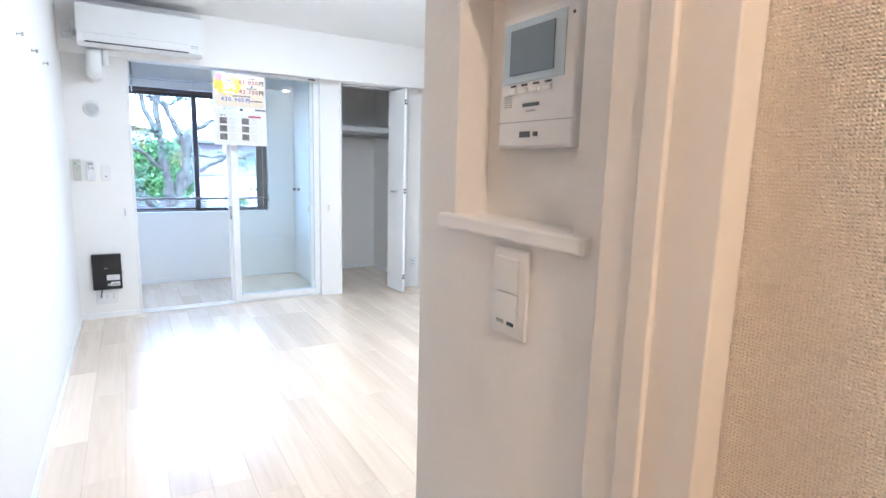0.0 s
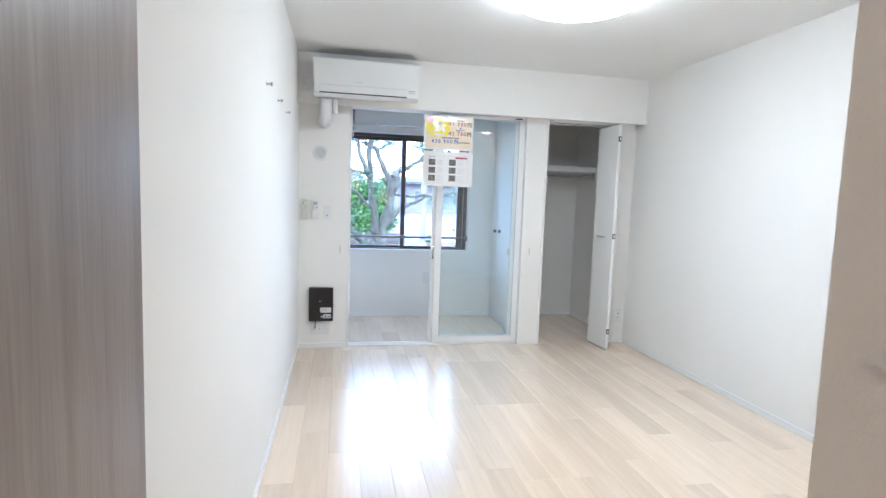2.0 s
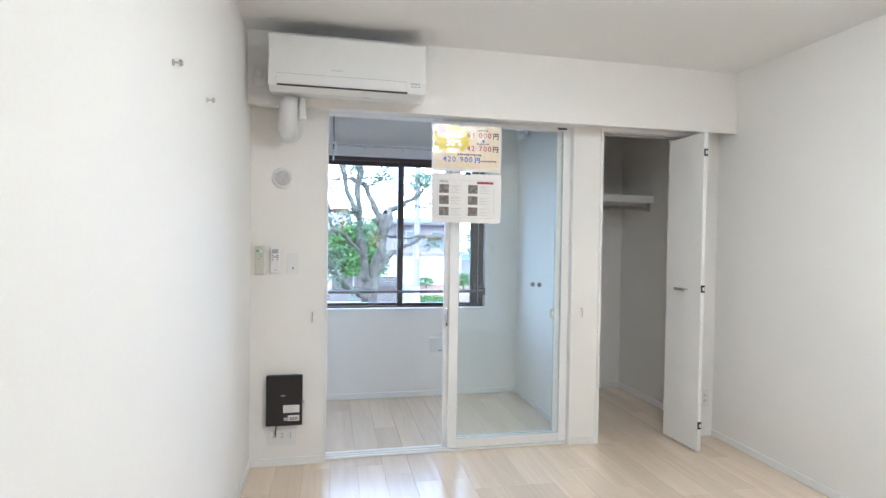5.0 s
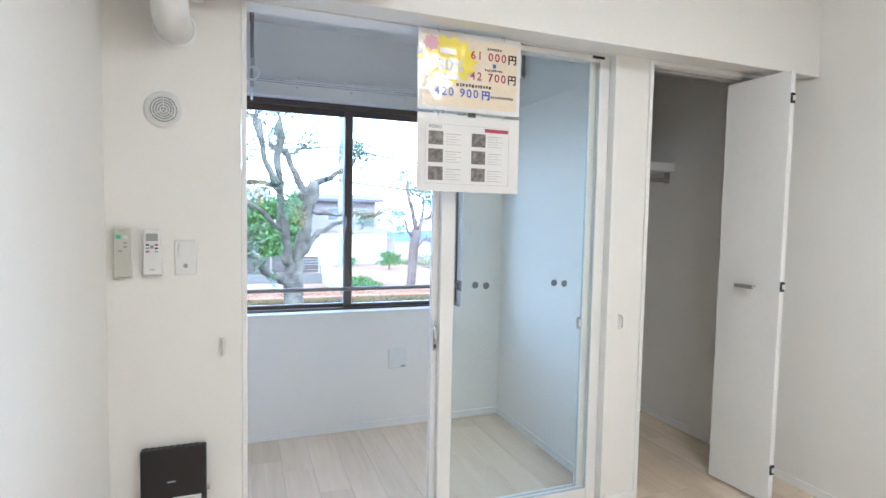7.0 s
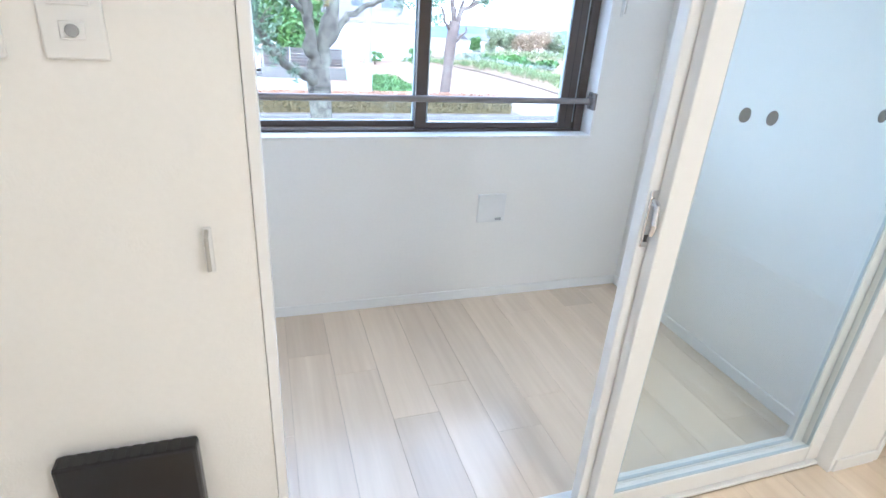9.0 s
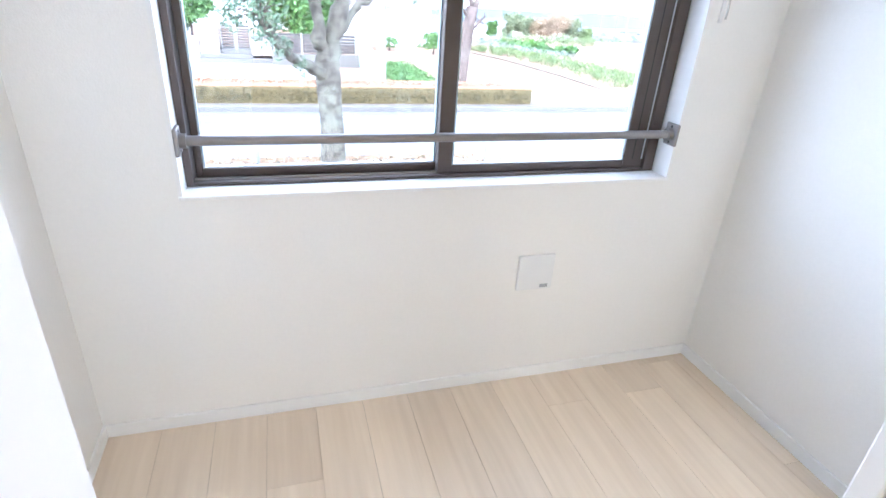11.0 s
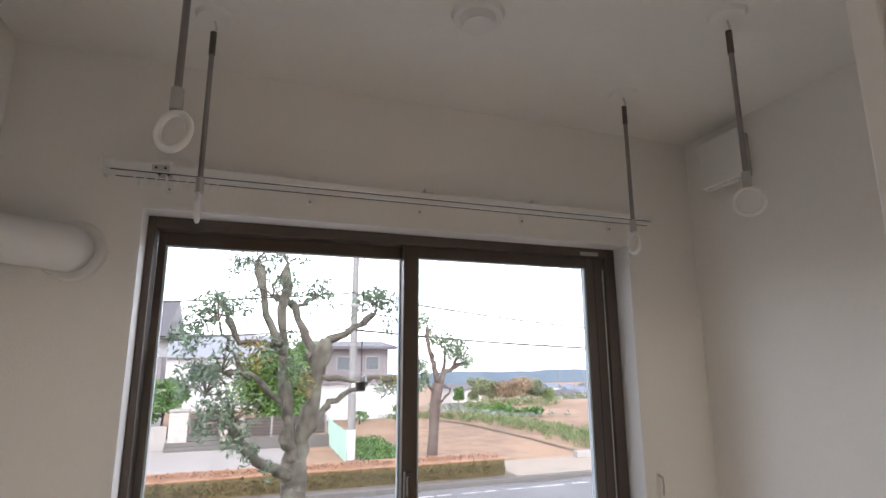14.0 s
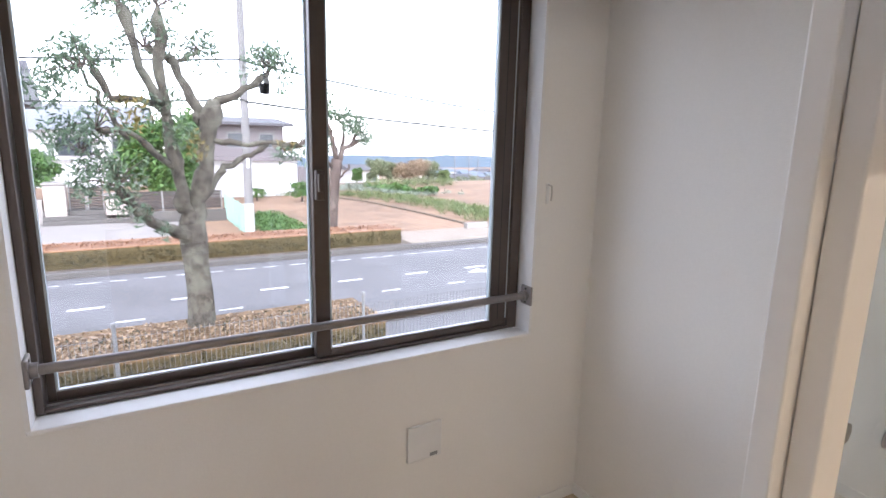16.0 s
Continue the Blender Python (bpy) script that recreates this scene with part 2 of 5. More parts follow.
def profile(outline, x0, x1):
    """A solid with one outline of (y, z) points, drawn out from x0 to x1."""
    bm = bmesh.new()
    a = [bm.verts.new((x0, y, z)) for y, z in outline]
    b = [bm.verts.new((x1, y, z)) for y, z in outline]
    bm.faces.new(a)
    bm.faces.new(b[::-1])
    for i in range(len(a)):
        j = (i + 1) % len(a)
        bm.faces.new((a[i], b[i], b[j], a[j]))
    return bm


def setting(name, bm, material, label="", category=""):
    return tagged(part(name, bm, material), label, category, kind="structure")


def letters(text, size, loc, material, parent, name="lettering", rot=(90, 0, 0), bold=0.0, align="CENTER", gap=1.0):
    c = bpy.data.curves.new(name, "FONT")
    c.body, c.size, c.align_x, c.align_y, c.extrude, c.offset = text, size, align, "CENTER", 0.0002, bold
    c.space_character = gap
    c.materials.append(material)
    ob = new(name, c)
    ob.parent = parent
    ob.matrix_basis = pose(*loc, *rot)
    return ob


# ---- structure ----
W, P, Q, H = 2.99, 4.99, 6.19, 2.40
setting("wall_west", box(-0.12, -1.6, -0.3, 0, 6.36, 2.5), WALL, "plain white papered wall along the room", "wall")
setting("wall_east", box(W, 0.760, -0.3, W + 0.12, 6.36, 2.5), WALL, "plain white papered wall along the room", "wall")
setting("wall_south", box(0.94, 0.760, 0, W, 0.880, H), WALL, "plain white papered wall beside the doorway", "wall")
setting("wall_corridor_end", box(-0.12, -1.72, 0, 0.94, -1.6, H), WEAVE, "beige papered corridor wall", "wall")
# corridor wall with a recess for the intercom
RY0, RY1, RZ0, RZ1 = 0.505, 0.768, 1.215, 1.56
bm = box(0.82, 0.40, 0, 0.94, 0.880, RZ0)
box(0.82, 0.40, RZ1, 0.94, 0.880, H, bm=bm)
box(0.82, 0.40, RZ0, 0.94, RY0, RZ1, bm=bm)
box(0.82, RY1, RZ0, 0.94, 0.880, RZ1, bm=bm)
box(0.88, RY0, RZ0, 0.94, RY1, RZ1, bm=bm)
setting("wall_intercom", bm, WALL, "white papered wall stub with a recessed niche", "wall")
setting("wall_corridor_east", box(0.82, -1.6, 0, 0.94, 0.395, H), WEAVE, "beige woven-textured papered corridor wall", "wall")
setting("niche_sill", box(0.806, RY0 - 0.03, RZ0 - 0.020, 0.879, RY1 + 0.03, RZ0 + 0.002, 0.004), TRIM, "white sill of the wall niche", "sill")
setting("wall_lintel", box(0, 0.30, 2.05, 0.82, 0.42, H), WALL, "wall above the doorway", "wall")
# partition between the room and the sunroom
setting("wall_partition_west", box(0, P, 0, 0.406, P + 0.12, 2.0335), WALL, "narrow white wall beside the sunroom opening", "wall")
setting("wall_partition_post", box(1.955, P, 0, 2.125, P + 0.12, 2.0335), WALL, "narrow white wall between glass door and closet", "wall")
setting("wall_partition_east", box(2.86, P, 0, W, P + 0.12, 2.0335), WALL, "narrow white wall beside the closet", "wall")
setting("beam", profile([(4.83, 2.012), (P, 2.034), (P + 0.12, 2.034), (P + 0.12, H), (4.83, H)], 0, W), WALL, "white papered beam over the openings", "beam")
# window wall
WX0, WX1, WZ0, WZ1 = 0.297, 1.737, 0.720, 1.980
bm = box(0, Q, -0.3, W, Q + 0.17, WZ0)
box(0, Q, WZ1, W, Q + 0.17, 2.5, bm=bm)
box(0, Q, WZ0, WX0, Q + 0.17, WZ1, bm=bm)
box(WX1, Q, WZ0, W, Q + 0.17, WZ1, bm=bm)
setting("wall_window", bm, WALL, "white papered outer wall with a wide window", "wall")
setting("wall_closet", box(2.009, P + 0.12, 0, 2.10, Q, H), WALL, "white wall between sunroom and closet", "wall")
setting("ceiling", box(-0.12, -1.72, H, W + 0.12, P + 0.12, H + 0.1), CEIL, "white papered ceiling", "ceiling")
setting("ceiling_sunroom", box(0, P + 0.12, 2.36, 2.009, Q, 2.46), CEIL, "low white ceiling of the sunroom", "ceiling")
setting("ceiling_closet", box(2.10, P + 0.12, 2.36, W, Q, 2.46), CEIL, "white closet ceiling", "ceiling")

# baseboards
def base(name, x0, y0, x1, y1):
    setting(name, box(x0, y0, 0, x1, y1, 0.045, 0.002), TRIM, "low white baseboard", "baseboard")
base("baseboard", 0, 0.46, 0.008, P)
base("baseboard", W - 0.008, 0.880, W, P)
base("baseboard", 0.008, P - 0.008, 0.404, P)
base("baseboard", 1.957, P - 0.008, 2.124, P)
base("baseboard", 2.88, P - 0.008, W - 0.008, P)
base("baseboard", 0, P + 0.12, 0.008, Q)
base("baseboard", 2.001, P + 0.12, 2.009, Q)
base("baseboard", 0.008, Q - 0.008, 2.001, Q)
base("baseboard", 2.10, Q - 0.008, W, Q)
base("baseboard", W - 0.008, P + 0.12, W, Q - 0.008)
base("baseboard", 2.10, P + 0.12, 2.108, Q - 0.008)
base("baseboard", 0.812, 0.44, 0.82, 0.880)
base("baseboard", 0.94, 0.880, W - 0.008, 0.888)

# doorway frame
bm = box(0.783, 0.304, 0, 0.819, 0.43, 2.05, 0.002)
setting("door_frame_jamb", bm, CASING, "cream door frame jamb", "door frame")
setting("door_frame_stop", box(0.776, 0.357, 0, 0.7835, 0.384, 2.035, 0.002), CASING, "cream door stop strip", "door frame")
setting("door_frame_jamb", box(0.001, 0.29, 0, 0.05, 0.43, 2.05, 0.002), CASING, "cream door frame jamb", "door frame")
setting("door_frame_head", box(0.05, 0.29, 2.015, 0.783, 0.43, 2.05, 0.002), CASING, "cream door frame head", "door frame")

# closet trim
setting("closet_trim", box(2.126, P - 0.006, 0, 2.146, P + 0.13, 2.0125, 0.002), TRIM, "white closet jamb trim", "trim")
setting("closet_trim", box(2.838, P - 0.006, 0, 2.859, P + 0.13, 2.0125, 0.002), TRIM, "white closet jamb trim", "trim")
setting("closet_trim", box(2.126, P - 0.006, 2.0125, 2.859, P + 0.118, 2.0325, 0.002), TRIM, "white closet head trim", "trim")
setting("closet_track", box(2.15, P + 0.04, 1.996, 2.835, P + 0.075, 2.0115, 0.001), STEEL, "metal track of the folding door", "track")

# sliding door frame
setting("sliding_frame_jamb", box(0.407, P - 0.004, 0, 0.424, P + 0.119, 2.0325, 0.002), TRIM, "thin white jamb of the sunroom opening", "door frame")
setting("sliding_frame_jamb", box(1.939, P - 0.004, 0, 1.954, P + 0.119, 2.0325, 0.002), TRIM, "thin white jamb of the sunroom opening", "door frame")
bm = box(0.424, P + 0.02, 2.030, 1.939, P + 0.119, 2.0335, 0.001)
setting("sliding_frame_head", bm, TRIM, "white head rail of the sliding door", "door frame")
bm = box(0.424, P + 0.028, 0.0, 1.939, P + 0.125, 0.010, 0.002)
box(0.424, P + 0.049, 0.010, 1.934, P + 0.053, 0.016, bm=bm)
box(0.424, P + 0.082, 0.010, 1.934, P + 0.086, 0.016, bm=bm)
setting("sliding_frame_sill", bm, TRIM, "white double-track sill of the sliding door", "sill")

# ---- lamps ----
lamp = thing("ceiling_lamp", (1.50, 3.05, H), "round white ceiling lamp, lit", "ceiling lamp")
bm = bmesh.new()
bmesh.ops.create_uvsphere(bm, u_segments=48, v_segments=16, radius=1.0, matrix=Matrix.Translation((0, 0, -0.055)) @ Matrix.Diagonal((0.35, 0.35, 0.075, 1)))
part("shade", bm, LAMP, lamp, "milky white glowing dome", smooth=True)
part("rim", tube((0, 0, -0.05), (0, 0, -0.001), 0.318, 0.325, 48), PLASTIC, lamp, "white plastic base ring")

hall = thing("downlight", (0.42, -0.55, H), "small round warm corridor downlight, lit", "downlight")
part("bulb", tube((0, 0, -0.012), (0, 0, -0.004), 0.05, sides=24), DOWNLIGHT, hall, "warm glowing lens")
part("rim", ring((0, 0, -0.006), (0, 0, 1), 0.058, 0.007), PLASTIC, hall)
spot = thing("downlight", (2.665, 1.075, H), "small round warm ceiling downlight at the back, lit", "downlight")
part("bulb", tube((0, 0, -0.012), (0, 0, -0.004), 0.05, sides=24), BACKLIGHT, spot, "warm glowing lens")
part("rim", ring((0, 0, -0.006), (0, 0, 1), 0.058, 0.007), PLASTIC, spot)

# ---- entry door, standing open ----
door = thing("entry_door", (0.060, 0.432, 0.008), "grey-brown wood-grain interior door standing open", "door", rot=(0, 0, 0))
part("leaf", box(0.0, 0.0, 0.0, 0.035, 0.375, 2.0, 0.0015), DOORWOOD, door)
part("leaf", box(0.0, 0.397, 0.0, 0.035, 0.728, 2.0, 0.0015), DOORWOOD, door)
part("inlay", box(0.003, 0.375, 0.0, 0.030, 0.397, 2.0), INLAY, door, "dark reddish-brown vertical inlay")
hd = part("handle", box(0.0, 0.0, 0.0, 0.010, 0.045, 0.05, 0.002), STEEL, door, "satin metal lever handle")
hd.location = (0.035, 0.640, 0.825)
bm = tube((0.010, 0.022, 0.025), (0.050, 0.022, 0.025), 0.009)
box(0.044, -0.085, 0.017, 0.060, 0.031, 0.033, 0.002, bm=bm)
part("lever", bm, CHROME, hd)
part("edge_band", box(0.001, 0.728, 0.0, 0.034, 0.7305, 2.0), DOORWOOD, door)

# ---- intercom and switch ----
ic = thing("intercom", (0.88, 0.625, 1.319), "white video door intercom with a grey screen in a wall niche", "intercom")
part("body", box(-0.030, -0.077, 0.0, 0.0, 0.077, 0.178, 0.004), PLASTIC, ic)
part("bezel", box(-0.0325, -0.058, 0.088, -0.0302, 0.066, 0.168, 0.001), BEZEL, ic, "pale blue-grey screen surround")
part("screen", box(-0.0345, -0.040, 0.098, -0.0327, 0.050, 0.158, 0.0008), SCREEN, ic, "grey display")
for k in range(4):
    b = part("button", box(-0.034, 0.036 - k * 0.024, 0.073, -0.0302, 0.053 - k * 0.024, 0.080, 0.001), PLASTIC, ic, "small white push button")
    part("caption", box(-0.0312, 0.038 - k * 0.024, 0.083, -0.0303, 0.050 - k * 0.024, 0.0855), INK, ic)
part("logo", box(-0.0312, -0.012, 0.055, -0.0303, 0.022, 0.0595), INK, ic, "dark maker's mark")
part("model_mark", box(-0.0312, -0.005, 0.048, -0.0303, 0.014, 0.0505), GREYINK, ic)
part("seam", box(-0.0308, -0.0765, 0.0345, -0.0302, 0.0765, 0.0358), GREYINK, ic)
part("call_mark", box(-0.0312, 0.004, 0.014, -0.0303, 0.026, 0.022), INK, ic)
part("call_mark", box(-0.0312, -0.012, 0.015, -0.0303, -0.003, 0.021), INK, ic)
for k in range(6):
    part("speaker_slot", box(-0.0308, 0.047, 0.056 + k * 0.003, -0.0302, 0.064, 0.0572 + k * 0.003), GREYINK, ic)
part("lens", tube((-0.031, -0.069, 0.160), (-0.0302, -0.069, 0.160), 0.002), DARK, ic)

def switch_plate(loc, w, h, rot, label, double=True):
    s = thing("light_switch", loc, label, "switch", rot=rot)
    part("plate", box(-w / 2, -0.007, 0, w / 2, 0, h, 0.003), PLASTIC, s)
    part("rocker", box(-w * 0.30, -0.0105, h * 0.13, w * 0.30, -0.0072, h * 0.50, 0.0015), PLASTIC, s)
    part("rocker", box(-w * 0.30, -0.0105, h * 0.51, w * 0.30, -0.0072, h * 0.90, 0.0015), PLASTIC, s)
    part("indicator", box(-w * 0.25, -0.0112, h * 0.145, -w * 0.05, -0.0106, h * 0.185), GREYINK, s)
    part("indicator", box(w * 0.06, -0.0112, h * 0.145, w * 0.25, -0.0106, h * 0.185), INK, s)
    return s
switch_plate((0.82, 0.613, 1.062), 0.075, 0.122, (0, 0, -90), "white two-rocker light switch below the niche")

# ---- things on the narrow wall ----
v = thing("air_vent", (0.172, P, 1.638), "round white slotted air vent on the wall", "air vent")
part("flange", tube((0, 0, 0), (0, -0.012, 0), 0.062, 0.054, 40), PLASTIC, v)
part("well", tube((0, -0.0121, 0), (0, -0.014, 0), 0.043, 0.043, 40), GREYPL, v)
for r in (0.042, 0.034, 0.026, 0.018, 0.010):
    part("louvre", ring((0, -0.0155, 0), (0, 1, 0), r, 0.0026, seg=36, sides=6), PLASTIC, v, smooth=True)
for a in (90, 210, 330):
    c, s_ = math.cos(radians(a)), math.sin(radians(a))
    part("spoke", tube((0, -0.016, 0), (0.042 * c, -0.016, 0.042 * s_), 0.0016, sides=6), PLASTIC, v)

def remote(name, x, z, w, h, material, label):
    r = thing(name, (x, P, z), label, "remote control")
    part("holder", box(-w * 0.5, -0.010, 0, w * 0.5, 0, h * 0.4, 0.003), PLASTIC, r, "plastic wall holder")
    part("body", box(-w * 0.46, -0.024, 0.004, w * 0.46, -0.0102, h, 0.004), material, r)
    return r
r1 = remote("lamp_remote", 0.050, 1.092, 0.054, 0.164, IVORY, "ivory lamp remote control in a wall holder")
part("button", box(-0.016, -0.0262, 0.128, -0.002, -0.0242, 0.140, 0.001), GREEN, r1, "green button")
part("button", box(0.005, -0.0262, 0.128, 0.016, -0.0242, 0.138, 0.001), PLASTIC, r1)
for k in range(3):
    part("button", box(0.004 - (k == 2) * 0.014, -0.0262, 0.112 - k * 0.013, 0.015 - (k == 2) * 0.014, -0.0242, 0.118 - k * 0.013, 0.001), GREYPL, r1)
part("maker_mark", box(-0.008, -0.0246, 0.152, 0.008, -0.0241, 0.155), GREYINK, r1)
r2 = remote("air_conditioner_remote", 0.135, 1.098, 0.056, 0.152, PLASTIC, "white air conditioner remote with a small display")
part("display", box(-0.017, -0.0258, 0.115, 0.017, -0.0242, 0.139, 0.001), GREYPL, r2, "grey liquid-crystal display")
for k in range(6):
    i, j = k % 2, k // 2
    part("button", box((-0.018, 0.008)[i], -0.0258, 0.100 - j * 0.011, (-0.008, 0.018)[i], -0.0242, 0.105 - j * 0.011, 0.0008), (INK, GREYPL, RED)[(k * 2) % 3], r2)
part("button", tube((0, -0.0242, 0.096), (0, -0.0262, 0.096), 0.0055), GREYPL, r2)
part("maker_mark", box(-0.008, -0.0246, 0.020, 0.008, -0.0241, 0.0235), GREYINK, r2)
sw = thing("wall_switch", (0.232, P, 1.098), "white switch plate with a small round socket", "switch")
part("plate", box(-0.033, -0.007, 0, 0.033, 0, 0.118, 0.003), PLASTIC, sw)
part("rocker", box(-0.020, -0.0095, 0.058, 0.022, -0.0072, 0.106, 0.001), PLASTIC, sw)
part("socket", box(-0.013, -0.0095, 0.022, 0.013, -0.0072, 0.042, 0.001), PLASTIC, sw)
part("knob", tube((0, -0.0096, 0.032), (0, -0.013, 0.032), 0.007), GREYPL, sw, "round grey knob")

def tieback(loc, rot=(0, 0, 0)):
    t = thing("curtain_hook", loc, "small white curtain tieback hook on the wall", "hook", "curtain tieback hooks", rot)
    bm = box(-0.006, -0.006, -0.035, 0.006, 0, 0.035, 0.002)
    part("plate", bm, PLASTIC, t)
    part("bar", sweep([(0, -0.005, 0.030), (0, -0.022, 0.026), (0, -0.024, 0.0), (0, -0.022, -0.024)], [0.003] * 4, 8), STEEL, t)
    return t
tieback((0.343, P, 0.847)); tieback((2.010, P, 0.850)); tieback((0.262, Q, 1.226)); tieback((1.776, Q, 1.226))

bx = thing("router_box", (0.193, P + 0.012, 0.238), "black wall-mounted network box with white stickers", "network box")
part("body", box(-0.100, -0.050, 0, 0.099, -0.0175, 0.285, 0.006), BLACK, bx)
part("bracket", box(-0.05, -0.0173, 0.05, 0.05, -0.0122, 0.25), DARK, bx)
part("sticker", box(-0.005, -0.0508, 0.075, 0.083, -0.0502, 0.118), PAPER, bx, "white paper sticker")
part("sticker", box(0.020, -0.0508, 0.028, 0.083, -0.0502, 0.060), PAPER, bx, "white paper sticker")
part("barcode", box(-0.002, -0.0512, 0.030, 0.018, -0.0506, 0.048), GREYINK, bx)
for k in range(4):
    part("label_line", box(0.003, -0.0514, 0.082 + k * 0.009, 0.050 + 0.012 * (k % 2), -0.0509, 0.0845 + k * 0.009), GREYINK, bx)
for k in range(11):
    part("barcode_bar", box(0.025 + k * 0.005, -0.0514, 0.033, 0.0265 + k * 0.005 + 0.0012 * (k % 3), -0.0509, 0.050), INK, bx)
part("maker_mark", box(-0.020, -0.0508, 0.170, 0.005, -0.0502, 0.175), GREYINK, bx)
part("screw", tube((0.099, -0.034, 0.13), (0.109, -0.034, 0.13), 0.008), CHROME, bx)
for k in range(9):
    part("slot", box(-0.090 + k * 0.019, -0.046, 0.2848, -0.078 + k * 0.019, -0.021, 0.2856), DARK, bx)
so = thing("wall_socket", (0.185, P, 0.120), "white triple power and network socket plate", "socket")
part("plate", box(-0.078, -0.007, 0, 0.078, 0, 0.11, 0.003), PLASTIC, so)
for k in range(3):
    part("outlet", box(-0.064 + k * 0.046, -0.0095, 0.028, -0.026 + k * 0.046, -0.0072, 0.082, 0.002), PLASTIC, so)
    for j in (0.044, 0.062):
        part("slot", box(-0.052 + k * 0.046, -0.0102, j, -0.048 + k * 0.046, -0.0096, j + 0.008), DARK, so)
part("cable", sweep([(-0.04, -0.01, 0.05), (-0.04, -0.03, 0.075), (-0.035, -0.025, 0.115)], [0.004] * 3, 8), BLACK, so)

so2 = thing("wall_socket", (2.925, P, 0.20), "white power socket plate beside the closet", "socket")
part("plate", box(-0.035, -0.007, 0, 0.035, 0, 0.118, 0.003), PLASTIC, so2)
for z in (0.030, 0.066):
    part("outlet", box(-0.018, -0.0092, z, 0.018, -0.0072, z + 0.028, 0.002), PLASTIC, so2)
    for x in (-0.008, 0.005):
        part("slot", box(x, -0.0100, z + 0.009, x + 0.003, -0.0093, z + 0.019), DARK, so2)

# hooks on the long wall
for y in (3.04, 3.48, 3.905):
    hk = thing("wall_hook", (0, y, 1.797), "small dark metal screw hook on the wall", "hook", "hooks on the long wall")
    part("plate", tube((0, 0, 0), (0.003, 0, 0), 0.009), STEEL, hk)
    part("shank", tube((0.003, 0, 0), (0.018, 0, 0), 0.003), STEEL, hk)
    part("knob", tube((0.018, 0, 0), (0.026, 0, 0), 0.010, 0.008), STEEL, hk)

# ---- air conditioner ----
ac = thing("air_conditioner", (0.131, 4.83, 2.042), "white wall-mounted air conditioner below the ceiling", "air conditioner")
L = 0.787
part("body", profile([(0, 0.02), (0, 0.278), (-0.205, 0.278), (-0.220, 0.268), (-0.222, 0.075), (-0.214, 0.018), (-0.16, 0.0)], 0, L), PLASTIC, ac)
part("flap", box(0.045, -0.2245, 0.026, L - 0.10, -0.2085, 0.076, 0.003), PLASTIC, ac, "closed white louvre flap")
part("flap_gap", box(0.04, -0.2215, 0.018, L - 0.095, -0.200, 0.0255), DARK, ac)
part("panel_seam", box(0.04, -0.2232, 0.0775, L - 0.095, -0.2205, 0.0790), GREYINK, ac)
part("intake", box(0.02, -0.18, 0.2785, L - 0.02, -0.01, 0.2835), DARK, ac, "dark top intake grille")
for k in range(3):
    part("indicator", box(L - 0.075 + k * 0.018, -0.2236, 0.052, L - 0.065 + k * 0.018, -0.2200, 0.058), GREYINK, ac)
part("sticker", box(L - 0.08, -0.2236, 0.066, L - 0.03, -0.2205, 0.072), GREYINK, ac)
part("maker_mark", box(0.30, -0.2235, 0.105, 0.36, -0.2205, 0.110), WIREWHITE, ac)
part("side_seam", box(0.032, -0.2236, 0.050, 0.034, -0.2205, 0.056), GREYINK, ac)
part("underside_mark", box(0.47, -0.165, -0.0012, 0.50, -0.155, -0.0002), GREYINK, ac)

pd = thing("pipe_duct", (0.196, 4.83, 2.04), "white plastic pipe cover below the air conditioner", "pipe cover")
part("sleeve", sweep([(0.019, -0.050, 0.0), (0.019, -0.050, -0.05), (0.019, -0.049, -0.085), (0.018, -0.040, -0.112), (0.016, -0.015, -0.130), (0.013, 0.03, -0.137), (0.011, 0.150, -0.138)], [0.046, 0.046, 0.047, 0.050, 0.052, 0.053, 0.054], 28, rough=0), PLASTIC, pd, smooth=True)
part("flange", tube((0.011, 0.160, -0.138), (0.011, 0.148, -0.138), 0.066, 0.058, 36), PLASTIC, pd)
part("drain_stub", tube((0.088, -0.035, 0.002), (0.088, -0.035, -0.085), 0.019, 0.021, 20), PLASTIC, pd, "short white drain stub")
part("drain_cap", tube((0.088, -0.035, -0.085), (0.088, -0.035, -0.105), 0.024, 0.022, 20), PLASTIC, pd)

acs = thing("wall_socket", (0.064, 4.83, 2.105), "white power socket with plug beside the air conditioner", "socket")
part("plate", box(-0.032, -0.008, 0, 0.032, 0, 0.115, 0.003), PLASTIC, acs)
part("plug", box(-0.015, -0.036, 0.040, 0.015, -0.0082, 0.078, 0.006), PLASTIC, acs)
part("cord", sweep([(0.0, -0.030, 0.042), (0.004, -0.038, 0.015), (0.022, -0.034, 0.0), (0.050, -0.030, 0.012), (0.066, -0.028, 0.03)], [0.0035] * 5, 8, rough=0), PLASTIC, acs)

# pipe duct in the sunroom
dd = thing("pipe_duct", (0.0, Q, 1.855), "white rounded pipe cover in the sunroom corner", "pipe cover")
part("elbow", sweep([(0.001, -0.085, 0.016), (0.05, -0.082, 0.008), (0.10, -0.078, 0.002), (0.14, -0.064, 0), (0.163, -0.040, 0), (0.170, -0.0125, 0)], [0.052, 0.052, 0.053, 0.054, 0.054, 0.053], 28, rough=0), PLASTIC, dd, smooth=True)
part("flange", tube((0.172, -0.012, 0.0), (0.172, 0, 0.0), 0.068, 0.072, 36), PLASTIC, dd)

